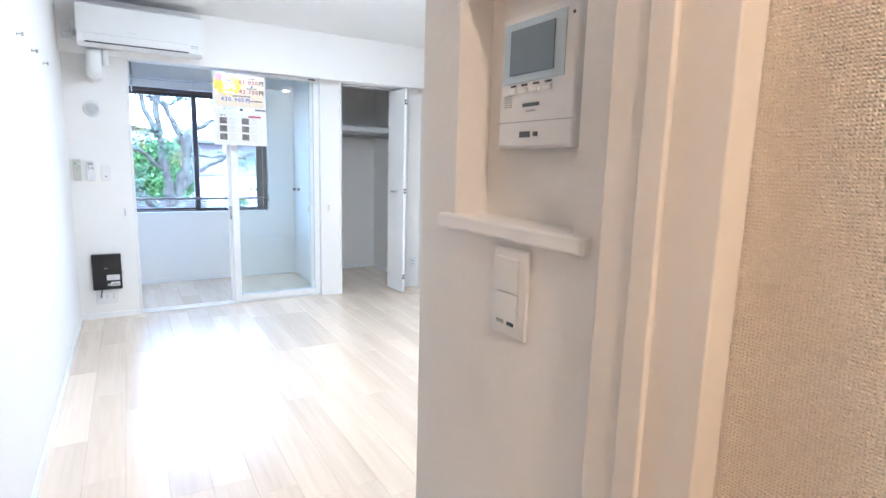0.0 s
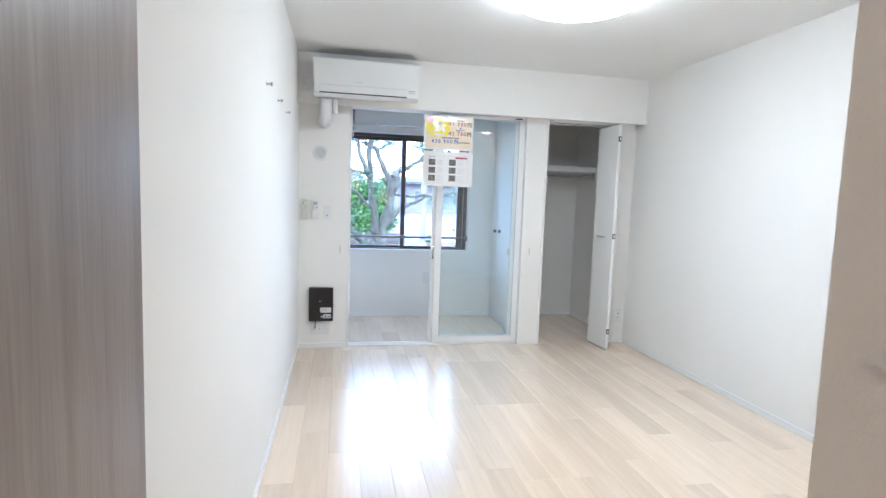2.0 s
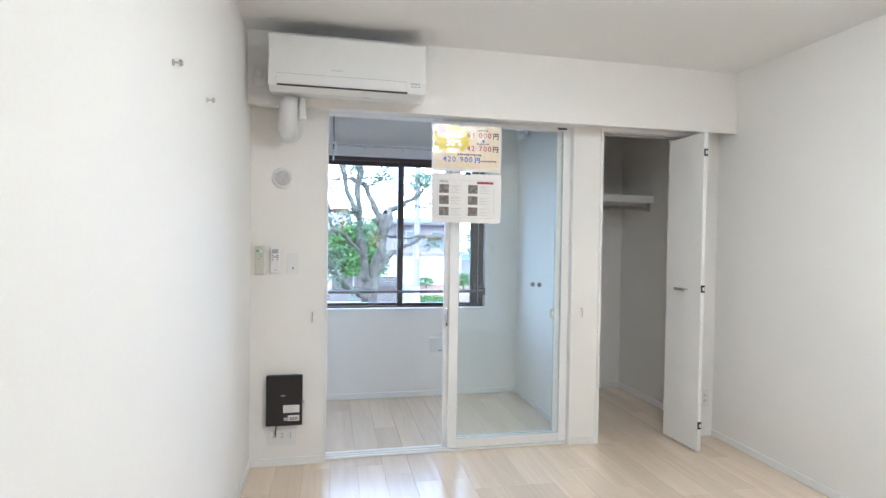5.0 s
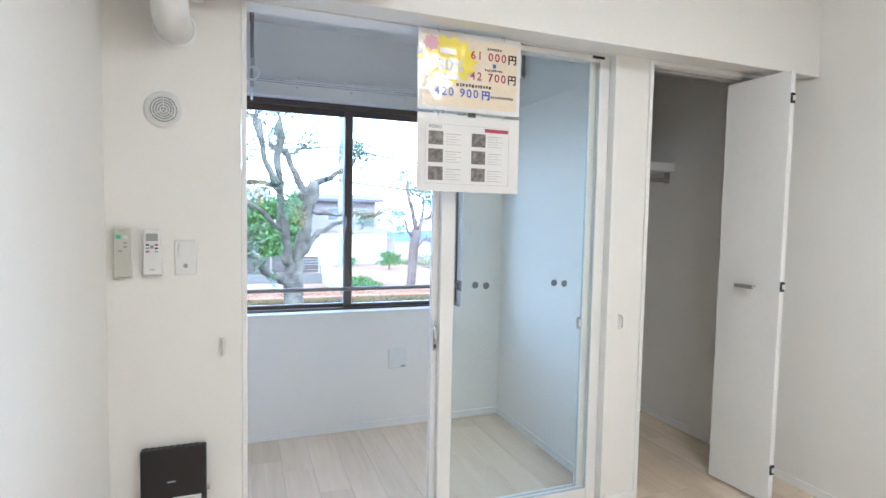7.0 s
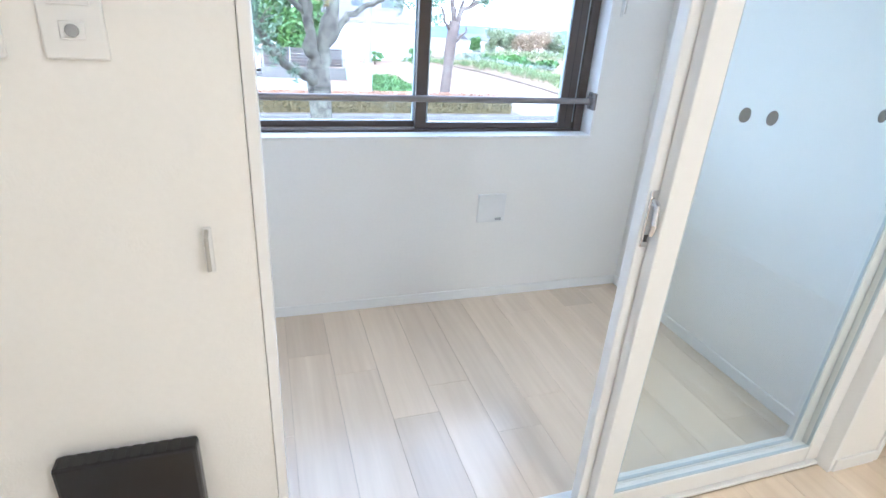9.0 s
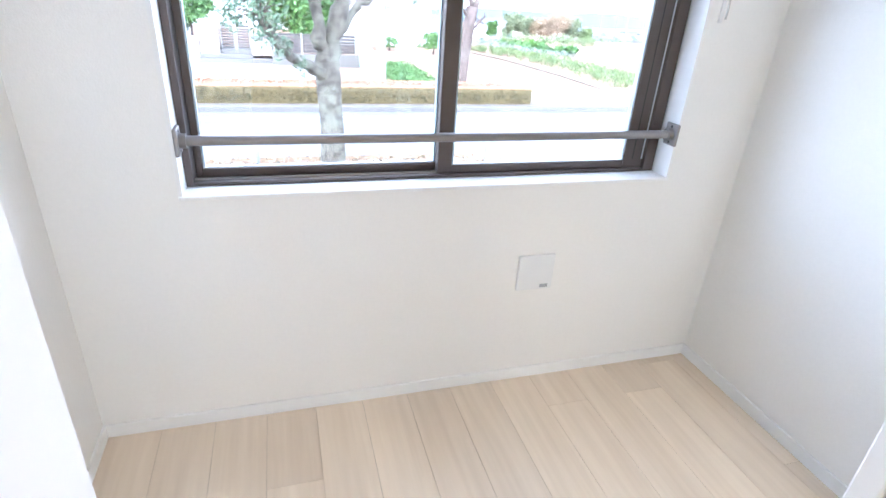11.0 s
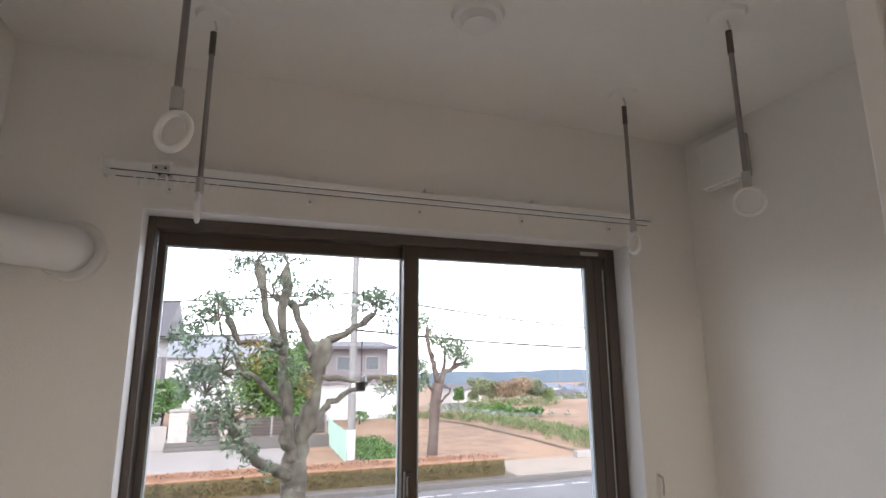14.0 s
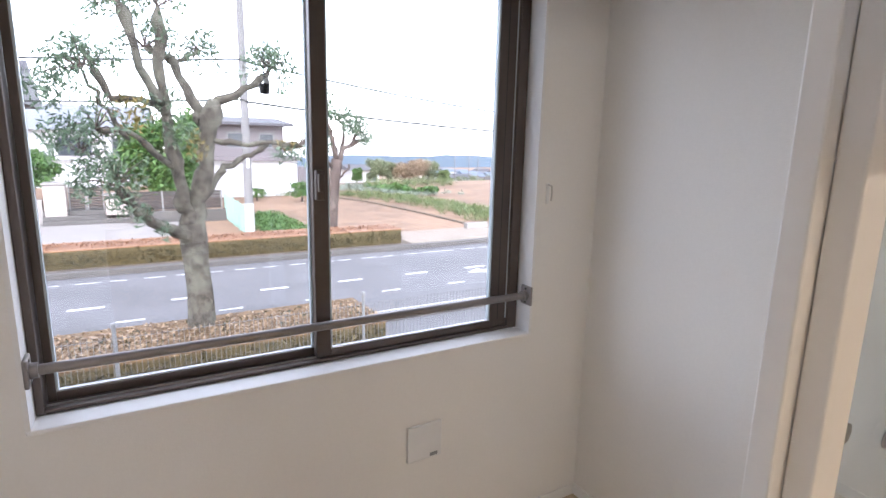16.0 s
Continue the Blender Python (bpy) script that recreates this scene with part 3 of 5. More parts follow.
# ---- sliding glass doors ----
def sliding(name, x0, x1, y0, left, right, dots, label):
    s = thing(name, (x0, y0, 0.017), label, "sliding door", "glass sliding doors")
    w, h, d = x1 - x0, 2.012, 0.030
    part("stile", box(0, 0, 0, left, d, h, 0.003), TRIM, s)
    part("stile", box(w - right, 0, 0, w, d, h, 0.003), TRIM, s)
    part("rail", box(left, 0.001, 0, w - right, d - 0.001, 0.055, 0.003), TRIM, s)
    part("rail", box(left, 0.001, h - 0.024, w - right, d - 0.001, h, 0.003), TRIM, s)
    for x in (left, w - right - 0.004):
        part("glazing_bead", box(x, 0.0035, 0.059, x + 0.004, 0.0115, h - 0.028), BEAD, s)
    part("glazing_bead", box(left, 0.0035, 0.055, w - right, 0.0115, 0.059), BEAD, s)
    g = part("pane", box(left, 0.012, 0.055, w - right, 0.017, h - 0.024), DOORPANE, s, "clear bluish glass")
    g.visible_shadow = False
    for x in dots:
        part("glass_sticker", tube((x, 0.0118, 1.008), (x, 0.0108, 1.008), 0.0145, sides=24), DOT, s, "round grey warning dot")
    return s
sd = sliding("glass_door", 1.155, 1.938, 5.026, 0.058, 0.050, (0.208, 0.589), "white-framed glass sliding door with grey warning dots")
part("tag", box(0.690, -0.002, 1.997, 0.752, -0.0002, 2.008), INK, sd, "small black tag")
sd2 = sliding("glass_door", 1.130, 1.908, 5.0570, 0.052, 0.050, (0.197, 0.581), "white-framed glass sliding door pushed behind its twin")
lk = part("latch_plate", box(0.006, -0.005, 0.745, 0.024, -0.0003, 0.865, 0.002), CHROME, sd2, "chrome latch with a dark thumb turn")
part("thumb_turn", sweep([(0.015, -0.006, 0.845), (0.013, -0.020, 0.838), (0.013, -0.023, 0.80), (0.015, -0.018, 0.775)], [0.006, 0.007, 0.006, 0.004], 10, rough=0), CHROME, lk)
part("key_slot", box(0.011, -0.0062, 0.757, 0.019, -0.0052, 0.772), DARK, lk)
pl = part("pull", box(0.704, 0.002, 0.795, 0.731, 0.0115, 0.848, 0.003), STEEL, sd2, "metal catch plate at the pane's edge")
part("pull_well", box(0.712, 0.0005, 0.806, 0.723, 0.0018, 0.837, 0.0005), PLASTIC, pl)

# ---- closet ----
sh = thing("closet_shelf", (2.10, 5.72, 1.625), "white closet shelf on battens", "shelf")
part("board", box(0.0005, 0, 0, W - 2.1005, Q - 5.7205, 0.055, 0.002), TRIM, sh)
rod = thing("clothes_rail", (2.10, 5.78, 1.575), "steel clothes rail below the closet shelf", "clothes rail")
part("rod", tube((0.0005, 0, 0), (W - 2.1005, 0, 0), 0.014, sides=18), STEEL, rod)
for x in (0.002, W - 2.102 - 0.006):
    part("bracket", box(x, -0.02, -0.02, x + 0.006, 0.02, 0.049, 0.001), STEEL, rod)

cd = thing("closet_door", (2.66, 5.05, 0.010), "white folding closet door, folded open", "closet door")
def leaf(a, b, thick):
    """A door leaf standing between two points of the plan, in the door's own axes."""
    a, b = Vector(a), Vector(b)
    d = (b - a).normalized()
    n = Vector((-d.y, d.x)) * thick
    bm = bmesh.new()
    lo = [bm.verts.new((p.x, p.y, 0)) for p in (a, b, b + n, a + n)]
    up = [bm.verts.new((p.x, p.y, 1.976)) for p in (a, b, b + n, a + n)]
    bm.faces.new(lo); bm.faces.new(up[::-1])
    for i in range(4):
        bm.faces.new((lo[i], up[i], up[(i + 1) % 4], lo[(i + 1) % 4]))
    bmesh.ops.recalc_face_normals(bm, faces=bm.faces)
    bmesh.ops.bevel(bm, geom=list(bm.edges), offset=0.0015, segments=1, affect="EDGES")
    return bm
part("leaf", leaf((0, 0), (0.022, -0.315), 0.024), TRIM, cd)
part("leaf", leaf((0.046, -0.317), (0.156, -0.005), 0.024), TRIM, cd)
for z in (0.14, 0.99, 1.832):
    part("hinge", box(0.020, -0.322, z, 0.045, -0.3165, z + 0.045, 0.001), INK, cd, "black and white folding hinge")
    part("knuckle", tube((0.034, -0.324, z + 0.012), (0.034, -0.324, z + 0.033), 0.006), PLASTIC, cd)
part("handle", box(-0.030, -0.218, 0.990, -0.018, -0.118, 1.008, 0.003), STEEL, cd, "slim metal bar handle")
for y in (-0.20, -0.135):
    part("handle_post", tube((-0.026, y, 1.0), (0.011, y, 1.0), 0.005), STEEL, cd)

# ---- window ----
CX = 1.0235
win = thing("window_1", (CX, Q + 0.070, WZ0), "bronze aluminium two-pane sliding window", "window")
win["kind"] = "structure"
wl0, wr0, hh = WX0 + 0.011 - CX, WX1 - 0.012 - CX, WZ1 - WZ0 - 0.011
def rails(x0, x1, z0, z1, y0, y1, left, right, top, low, parent, name):
    part(name, box(x0, y0, z0, x0 + left, y1, z1, 0.002), BRONZE, parent)
    part(name, box(x1 - right, y0, z0, x1, y1, z1, 0.002), BRONZE, parent)
    part(name, box(x0 + left, y0 + 0.001, z1 - top, x1 - right, y1 - 0.001, z1, 0.002), BRONZE, parent)
    part(name, box(x0 + left, y0 + 0.001, z0, x1 - right, y1 - 0.001, z0 + low, 0.002), BRONZE, parent)
rails(wl0, wr0, 0.012, hh, 0.0, 0.099, 0.018, 0.038, 0.030, 0.010, win, "window_frame")
for y in (0.022, 0.062):
    part("track", box(wl0 + 0.019, y, 0.0222, wr0 - 0.039, y + 0.003, 0.027), STEEL, win, "bright metal track")
for x0, x1, y0, left, right in ((-0.695, 0.008, 0.046, 0.018, 0.042), (-0.036, 0.662, 0.014, 0.044, 0.068)):
    rails(x0, x1, 0.0225, hh - 0.029, y0, y0 + 0.028, left, right, 0.036, 0.022, win, "sash")
    part("gasket", box(x0 + left, y0 + 0.006, 0.0445, x1 - right, y0 + 0.020, 0.048), WIREWHITE, win, "pale glazing bead")
    for xa in (x0 + left, x1 - right - 0.005):
        part("gasket", box(xa, y0 + 0.004, 0.0482, xa + 0.005, y0 + 0.022, hh - 0.068), BEAD, win)
    part("gasket", box(x0 + left, y0 + 0.004, hh - 0.0675, x1 - right, y0 + 0.022, hh - 0.0655), BEAD, win)
    part("groove", box(x1 - right * 0.55, y0 - 0.0008, 0.050, x1 - right * 0.55 + 0.003, y0 + 0.0015, hh - 0.040), RUBBER, win)
    g = part("pane", box(x0 + left - 0.004, y0 + 0.011, 0.041, x1 - right + 0.004, y0 + 0.015, hh - 0.062), PANE, win, "clear window glass")
    g.visible_shadow = False
# added pale strip: the bright light in the track gap, put in as colour
part("bright_gap_strip", box(0.6575, 0.0108, 0.050, 0.6612, 0.0128, hh - 0.070), WIREWHITE, win, "thin pale added strip for the light in the sash gap")
part("sash_lock", box(-0.033, -0.010, 0.50, -0.008, 0.0138, 0.585, 0.004), BRONZE, win, "dark crescent lock")
part("lock_lever", box(-0.030, -0.026, 0.525, -0.018, -0.0102, 0.575, 0.003), BRONZE, win)
part("sticker", box(wr0 - 0.135, -0.002, hh - 0.026, wr0 - 0.065, -0.0002, hh - 0.014), GREYINK, win, "small grey label")
setting("window_sill", box(WX0 + 0.001, Q - 0.006, WZ0 + 0.0005, WX1 - 0.001, Q + 0.069, WZ0 + 0.012, 0.003), TRIM, "white window sill board", "sill")
for nm, b in (("window_lining", box(WX0 + 0.0005, Q - 0.004, WZ0 + 0.012, WX0 + 0.011, Q + 0.069, WZ1 - 0.0005)), ("window_lining", box(WX1 - 0.011, Q - 0.004, WZ0 + 0.012, WX1 - 0.0005, Q + 0.069, WZ1 - 0.0005)),
              ("window_lining", box(WX0 + 0.011, Q - 0.004, WZ1 - 0.011, WX1 - 0.011, Q + 0.069, WZ1 - 0.0005))):
    setting(nm, b, TRIM, "white window lining", "trim")

bar = thing("window_rail", (0, Q - 0.045, 0.868), "satin metal safety bar across the window", "safety rail")
part("bar", tube((0.318, 0.058, 0), (1.716, 0.058, 0), 0.0125, sides=20), BARMETAL, bar, smooth=False)
for x in (0.308, 1.716):
    br = part("bracket", box(x, 0.030, -0.034, x + 0.010, 0.086, 0.034, 0.004), BARMETAL, bar, "rounded metal end plate")
    for z in (-0.024, 0.024):
        part("screw", tube((x - 0.0012 if x > 1 else x + 0.010, 0.058, z), (x - 0.0002 if x > 1 else x + 0.0112, 0.058, z), 0.004, sides=10), DARK, br)
    part("collar", tube((x + (0.010 if x < 1 else 0), 0.058, 0), (x + (0.026 if x < 1 else -0.016), 0.058, 0), 0.018, sides=20), BARMETAL, bar)

# curtain rail
cr = thing("curtain_rail", (0, Q, 2.040), "white double curtain rail above the window", "curtain rail")
for y in (-0.045, -0.095):
    part("track", box(0.235, y - 0.009, -0.008, 1.785 + (y + 0.045) * 0.6, y + 0.009, 0.008, 0.003), PLASTIC, cr)
    part("groove", box(0.25, y - 0.0024, -0.0092, 1.775 + (y + 0.045) * 0.6, y + 0.0024, -0.0082), DARK, cr)
    part("overlap_track", box(0.228, y - 0.0112, -0.010, 0.62, y - 0.0092, 0.010, 0.0006), PLASTIC, cr)
for x in (0.36, 0.70, 1.008, 1.336, 1.655):
    part("bracket", box(x - 0.012, -0.10, 0.0102, x + 0.012, 0, 0.022, 0.002), PLASTIC, cr)
    part("bracket_foot", box(x - 0.007, -0.006, -0.028, x + 0.007, -0.0005, 0.010, 0.0015), PLASTIC, cr)
    part("screw", tube((x, -0.008, -0.020), (x, -0.006, -0.020), 0.0025, sides=10), DARK, cr)
for y in (-0.045, -0.095):
    part("joint_plate", box(0.335, y - 0.0135, -0.008, 0.372, y - 0.0114, 0.008, 0.001), STEEL, cr, "small steel joint plate")
    for x in (0.344, 0.363):
        part("screw", tube((x, y - 0.0150, 0), (x, y - 0.0137, 0), 0.003, sides=10), DARK, cr)
    part("end_cap", box(0.226, y - 0.012, -0.012, 0.2345, y + 0.012, 0.012, 0.002), PLASTIC, cr)
for k in range(9):
    for y in (-0.045, -0.095):
        part("runner", ring((0.30 + k * 0.022, y, -0.020), (1, 0, 0), 0.006, 0.0018, seg=12, sides=6), PLASTIC, cr)

# laundry poles with rings
for x, y, low, turn in ((0.453, 5.56, 1.885, (0.55, 0.83, 0)), (0.453, 5.94, 1.875, (1, 0.05, 0)), (1.550, 5.94, 1.876, (1, -0.1, 0)), (1.535, 5.56, 1.885, (0.77, 0.64, 0))):
    hp = thing("laundry_hanger", (x, y, 2.36), "steel drying-pole hanger with a white ring, hung from the ceiling", "laundry hanger", "drying-pole hangers")
    part("ceiling_cap", tube((0, 0, -0.010), (0, 0, 0), 0.036, 0.042, 36), FROST, hp, "white ceiling cap")
    part("hook", sweep([(0, 0, -0.012), (0.006, 0, -0.030), (0, 0, -0.045)], [0.003] * 3, 8), CHROME, hp)
    part("pole", tube((0, 0, -0.04), (0, 0, low - 2.36 + 0.09), 0.0055, sides=12), BARMETAL, hp)
    part("sleeve", tube((0, 0, -0.04), (0, 0, -0.095), 0.0068, sides=12), GRIP, hp, "dark grip sleeve")
    part("coupler", tube((0, 0, low - 2.36 + 0.105), (0, 0, low - 2.36 + 0.072), 0.009, sides=12), STEEL, hp)
    part("ring", ring((0, 0, low - 2.36 + 0.040), turn, 0.0275, 0.005, seg=32, sides=10), FROST, hp, "white plastic ring", smooth=True)

# exhaust box on the sunroom wall
vb = thing("exhaust_vent", (2.009, 6.000, 2.230), "white square exhaust vent high on the wall", "air vent")
part("cover", box(-0.058, -0.078, -0.080, -0.026, 0.078, 0.080, 0.005), PLASTIC, vb)
part("lip", box(-0.050, -0.060, -0.0875, -0.030, 0.060, -0.0802, 0.002), PLASTIC, vb)
part("base", box(-0.0258, -0.068, -0.070, 0, 0.068, 0.070), GREYPL, vb)

# sunroom ceiling socket
cs = thing("ceiling_socket", (1.007, 5.740, 2.36), "round white lamp socket on the ceiling", "lamp socket")
part("base", tube((0, 0, -0.012), (0, 0, 0), 0.055, 0.060, 36), PLASTIC, cs)
part("cap", tube((0, 0, -0.030), (0, 0, -0.0122), 0.036, 0.040, 36), PLASTIC, cs)

# wall plate below the window
wp = thing("access_panel", (1.31, Q, 0.425), "white square cover plate on the wall below the window", "cover plate")
part("plate", box(-0.063, -0.012, -0.06, 0.063, 0, 0.065, 0.004), PLASTIC, wp)
part("tab", box(0.018, -0.0145, -0.052, 0.046, -0.0122, -0.040, 0.001), GREYPL, wp)

# ---- notices hung on the glass door ----
def poster(name, loc, label):
    s = thing(name, loc, label, "notice")
    s.scale = (0.98, 1, 0.98)
    part("sheet", box(-0.218, -0.002, -0.30, 0.218, 0, 0, 0.0005), PAPER, s, "white laminated sheet")
    return s
a = poster("price_notice", (1.232, 4.945, 2.006), "laminated price notice in yellow and cream with large numbers")
part("print_area", box(-0.200, -0.0028, -0.282, 0.203, -0.0022, -0.020), CREAM, a, "cream printed field")
bm = bmesh.new()
vs = [bm.verts.new((-0.095 + (0.115 + 0.012 * (-1) ** k) * math.cos(k * math.pi / 14), -0.0031, -0.105 + (0.085 + 0.010 * (-1) ** k) * math.sin(k * math.pi / 14))) for k in range(28)]
bm.faces.new(vs)
part("burst", bm, YELLOW, a, "yellow burst")
bm = bmesh.new()
vs = [bm.verts.new((-0.165 + (0.030 + 0.004 * (-1) ** k) * math.cos(k * math.pi / 8), -0.0034, -0.050 + (0.028 + 0.004 * (-1) ** k) * math.sin(k * math.pi / 8))) for k in range(16)]
bm.faces.new(vs)
part("rosette", bm, PINK, a)
letters("30%", 0.062, (-0.085, -0.0034, -0.128), PAPER, a, bold=0.002)
letters("61 000", 0.044, (0.075, -0.0034, -0.078), RED, a, bold=0.0006, gap=1.3)
letters("42 700", 0.044, (0.075, -0.0034, -0.158), RED, a, bold=0.0006, gap=1.3)
letters("420 900", 0.044, (-0.058, -0.0034, -0.228), BLUE, a, bold=0.0006, gap=1.3)
for x, z, c, sz in ((0.180, -0.080, INK, 0.040), (0.180, -0.160, INK, 0.040), (0.066, -0.230, BLUE, 0.038)):
    letters("\u5186", sz, (x, -0.0034, z), c, a, bold=0.0015)
def glyphs(x0, x1, z, h, material, parent, seed):
    """A line of small unreadable marks."""
    r = random.Random(seed)
    x = x0
    while x < x1 - h * 0.5:
        w = h * r.uniform(0.6, 1.0)
        part("text_mark", box(x, -0.0034, z - h * r.uniform(0.3, 0.5), x + w * 0.75, -0.0029, z + h * r.uniform(0.3, 0.5)), material, parent)
        x += w * 1.12
for k, (x0, x1, z, h) in enumerate(((0.070, 0.130, -0.046, 0.010), (0.060, 0.138, -0.128, 0.010), (-0.060, 0.098, -0.196, 0.014), (0.088, 0.192, -0.232, 0.011))):
    glyphs(x0, x1, z, h, INK, a, k)
for x0, x1, z in ((-0.13, -0.065, -0.075), (-0.125, -0.045, -0.170)):
    part("text_bar", box(x0, -0.0037, z - 0.010, x1, -0.0032, z + 0.010), PAPER, a)
part("arrow", box(0.095, -0.0034, -0.118, 0.108, -0.0029, -0.102), BLUE, a)
m2 = poster("menu_notice", (1.234, 4.945, 1.700), "laminated white menu sheet with small photographs")
for b in (box(-0.185, -0.0027, -0.041, 0.172, -0.0022, -0.0400), box(-0.185, -0.0027, -0.270, 0.172, -0.0022, -0.2690), box(-0.185, -0.0027, -0.2685, -0.184, -0.0022, -0.0415), box(0.171, -0.0027, -0.2685, 0.172, -0.0022, -0.0415)):
    part("frame_line", b, GREYINK, m2)
letters("MENU", 0.019, (-0.145, -0.0030, -0.052), INK, m2)
part("heading", box(0.064, -0.0030, -0.060, 0.168, -0.0023, -0.046), RED, m2, "dark red heading bar")
for i in range(2):
    for j in range(3):
        x, z = (-0.172, 0.008)[i], -0.068 - j * 0.068
        part("photo", box(x, -0.0030, z - 0.052, x + 0.060, -0.0023, z), PHOTO, m2)
        for k in range(5):
            part("text_bar", box(x + 0.070, -0.0028, z - 0.010 - k * 0.010, x + 0.135 - 0.02 * (k % 2), -0.0023, z - 0.0075 - k * 0.010), FAINT if k else GREYINK, m2)
for x in (-0.14, 0.14):
    part("hanging_hook", ring((x, -0.001, 0.001), (1, 0, 0.3), 0.010, 0.0012, seg=16, sides=6), STEEL, m2)
    part("hanging_hook", ring((x, -0.001, 0.001), (1, 0, 0.3), 0.009, 0.0012, seg=16, sides=6), STEEL, a)

part("clip", box(-0.010, -0.006, -0.006, 0.022, 0.001, 0.010, 0.001), INK, m2, "small black paper clip")

# ---- outside ----
G = -1.6
SOIL = mat("bare_soil", (0.235, 0.150, 0.095), 0.95, vary=0.24, scale=0.35, bump=0.9, bump_scale=5, fine=2.2, sharp=2.2, depth=0.05)
ASPHALT = mat("asphalt", (0.135, 0.133, 0.136), 0.8, vary=0.16, scale=0.7, bump=0.3, bump_scale=90, fine=12, sharp=2.0)
PAINT = mat("road_paint", (0.55, 0.55, 0.54), 0.7, vary=0.4, scale=9, fine=40, sharp=2.5)
KERB = mat("concrete_kerb", (0.105, 0.097, 0.088), 0.85, vary=0.15, scale=4, bump=0.4, bump_scale=60)
CONCRETE = mat("pale_concrete", (0.27, 0.25, 0.23), 0.85, vary=0.16, scale=1.2, bump=0.2, bump_scale=40)
def bark(name, wood_, lichen, amount):
    """Rough bark with dark cracks and pale lichen patches."""
    m = mat(name, wood_, 0.95, vary=0.45, scale=9, bump=1.0, bump_scale=16, fine=24, sharp=2.0, depth=0.03)
    n, l = m.node_tree.nodes, m.node_tree.links
    p = n["Principled BSDF"]
    base_ = p.inputs["Base Color"].links[0].from_socket
    at_, patch, speck = n.new("ShaderNodeTexCoord"), n.new("ShaderNodeTexNoise"), n.new("ShaderNodeTexVoronoi")
    patch.inputs["Scale"].default_value, patch.inputs["Detail"].default_value = 4.5, 7
    speck.inputs["Scale"].default_value = 34.0
    ramp, dots, mix, dark = n.new("ShaderNodeMapRange"), n.new("ShaderNodeMapRange"), n.new("ShaderNodeMix"), n.new("ShaderNodeMix")
    ramp.inputs["From Min"].default_value, ramp.inputs["From Max"].default_value = 0.44 - amount, 0.68 - amount
    dots.inputs["From Min"].default_value, dots.inputs["From Max"].default_value = 0.12, 0.22
    dots.inputs["To Min"].default_value, dots.inputs["To Max"].default_value = 0.55, 0.0
    mix.data_type = dark.data_type = "RGBA"
    l.new(at_.outputs["Object"], patch.inputs["Vector"])
    l.new(at_.outputs["Object"], speck.inputs["Vector"])
    l.new(patch.outputs["Fac"], ramp.inputs["Value"])
    l.new(speck.outputs["Distance"], dots.inputs["Value"])
    l.new(ramp.outputs[0], mix.inputs["Factor"])
    l.new(base_, mix.inputs["A"])
    mix.inputs["B"].default_value = (*lichen, 1)
    l.new(dots.outputs[0], dark.inputs["Factor"])
    l.new(mix.outputs["Result"], dark.inputs["A"])
    dark.inputs["B"].default_value = (0.035, 0.028, 0.02, 1)
    l.new(dark.outputs["Result"], p.inputs["Base Color"])
    return m
BARK = bark("lichened_bark", (0.082, 0.072, 0.056), (0.15, 0.146, 0.112), 0.0)
BARK2 = bark("brown_bark", (0.085, 0.062, 0.052), (0.13, 0.108, 0.09), -0.03)
POLE = mat("pole_concrete", (0.17, 0.165, 0.16), 0.85, vary=0.1, scale=3)
HOUSEWHITE = mat("white_render", (0.50, 0.495, 0.49), 0.8, vary=0.05, scale=1.5)
HOUSEGREY = mat("grey_brown_siding", (0.17, 0.15, 0.155), 0.7, vary=0.08, scale=2, fine=14)
ROOF = mat("dark_roof_tile", (0.075, 0.072, 0.078), 0.6, vary=0.15, scale=5)
SHUTTER = mat("dark_brown_slat", (0.035, 0.028, 0.025), 0.5, vary=0.1, scale=6)
BRICK = mat("pale_brick", (0.40, 0.345, 0.31), 0.85, vary=0.1, scale=6, random=0.10)
MESHGREEN = mat("pale_green_wire", (0.30, 0.45, 0.37), 0.5, vary=0.05)
WIRE = mat("grey_wire", (0.24, 0.24, 0.235), 0.45, metal=0.4, vary=0.06)
CABLE = mat("black_cable", (0.02, 0.02, 0.02), 0.6)
# hill green shifted to blue-grey: distance haze mixed into the base colour
HAZY_HILL = mat("haze_tinted_hill", (0.085, 0.115, 0.145), 1.0, vary=0.25, scale=0.03, fine=0.2)
BLUEROOF = mat("blue_grey_roof", (0.13, 0.16, 0.20), 0.6, vary=0.12, scale=5)
HOUSEGLASS = mat("house_glass", (0.05, 0.06, 0.07), 0.25, vary=0.1)


def leafy(name, low, high, rough=0.55):
    """Leaf surface that changes from leaf to leaf."""
    m = bpy.data.materials.new(name)
    m.use_nodes = True
    n, l = m.node_tree.nodes, m.node_tree.links
    p = n["Principled BSDF"]
    p.inputs["Roughness"].default_value = rough
    geo, ramp = n.new("ShaderNodeNewGeometry"), n.new("ShaderNodeValToRGB")
    ramp.color_ramp.elements[0].color, ramp.color_ramp.elements[1].color = (*low, 1), (*high, 1)
    l.new(geo.outputs["Random Per Island"], ramp.inputs[0])
    l.new(ramp.outputs[0], p.inputs["Base Color"])
    p.inputs["Transmission Weight"].default_value = 0.0
    return m


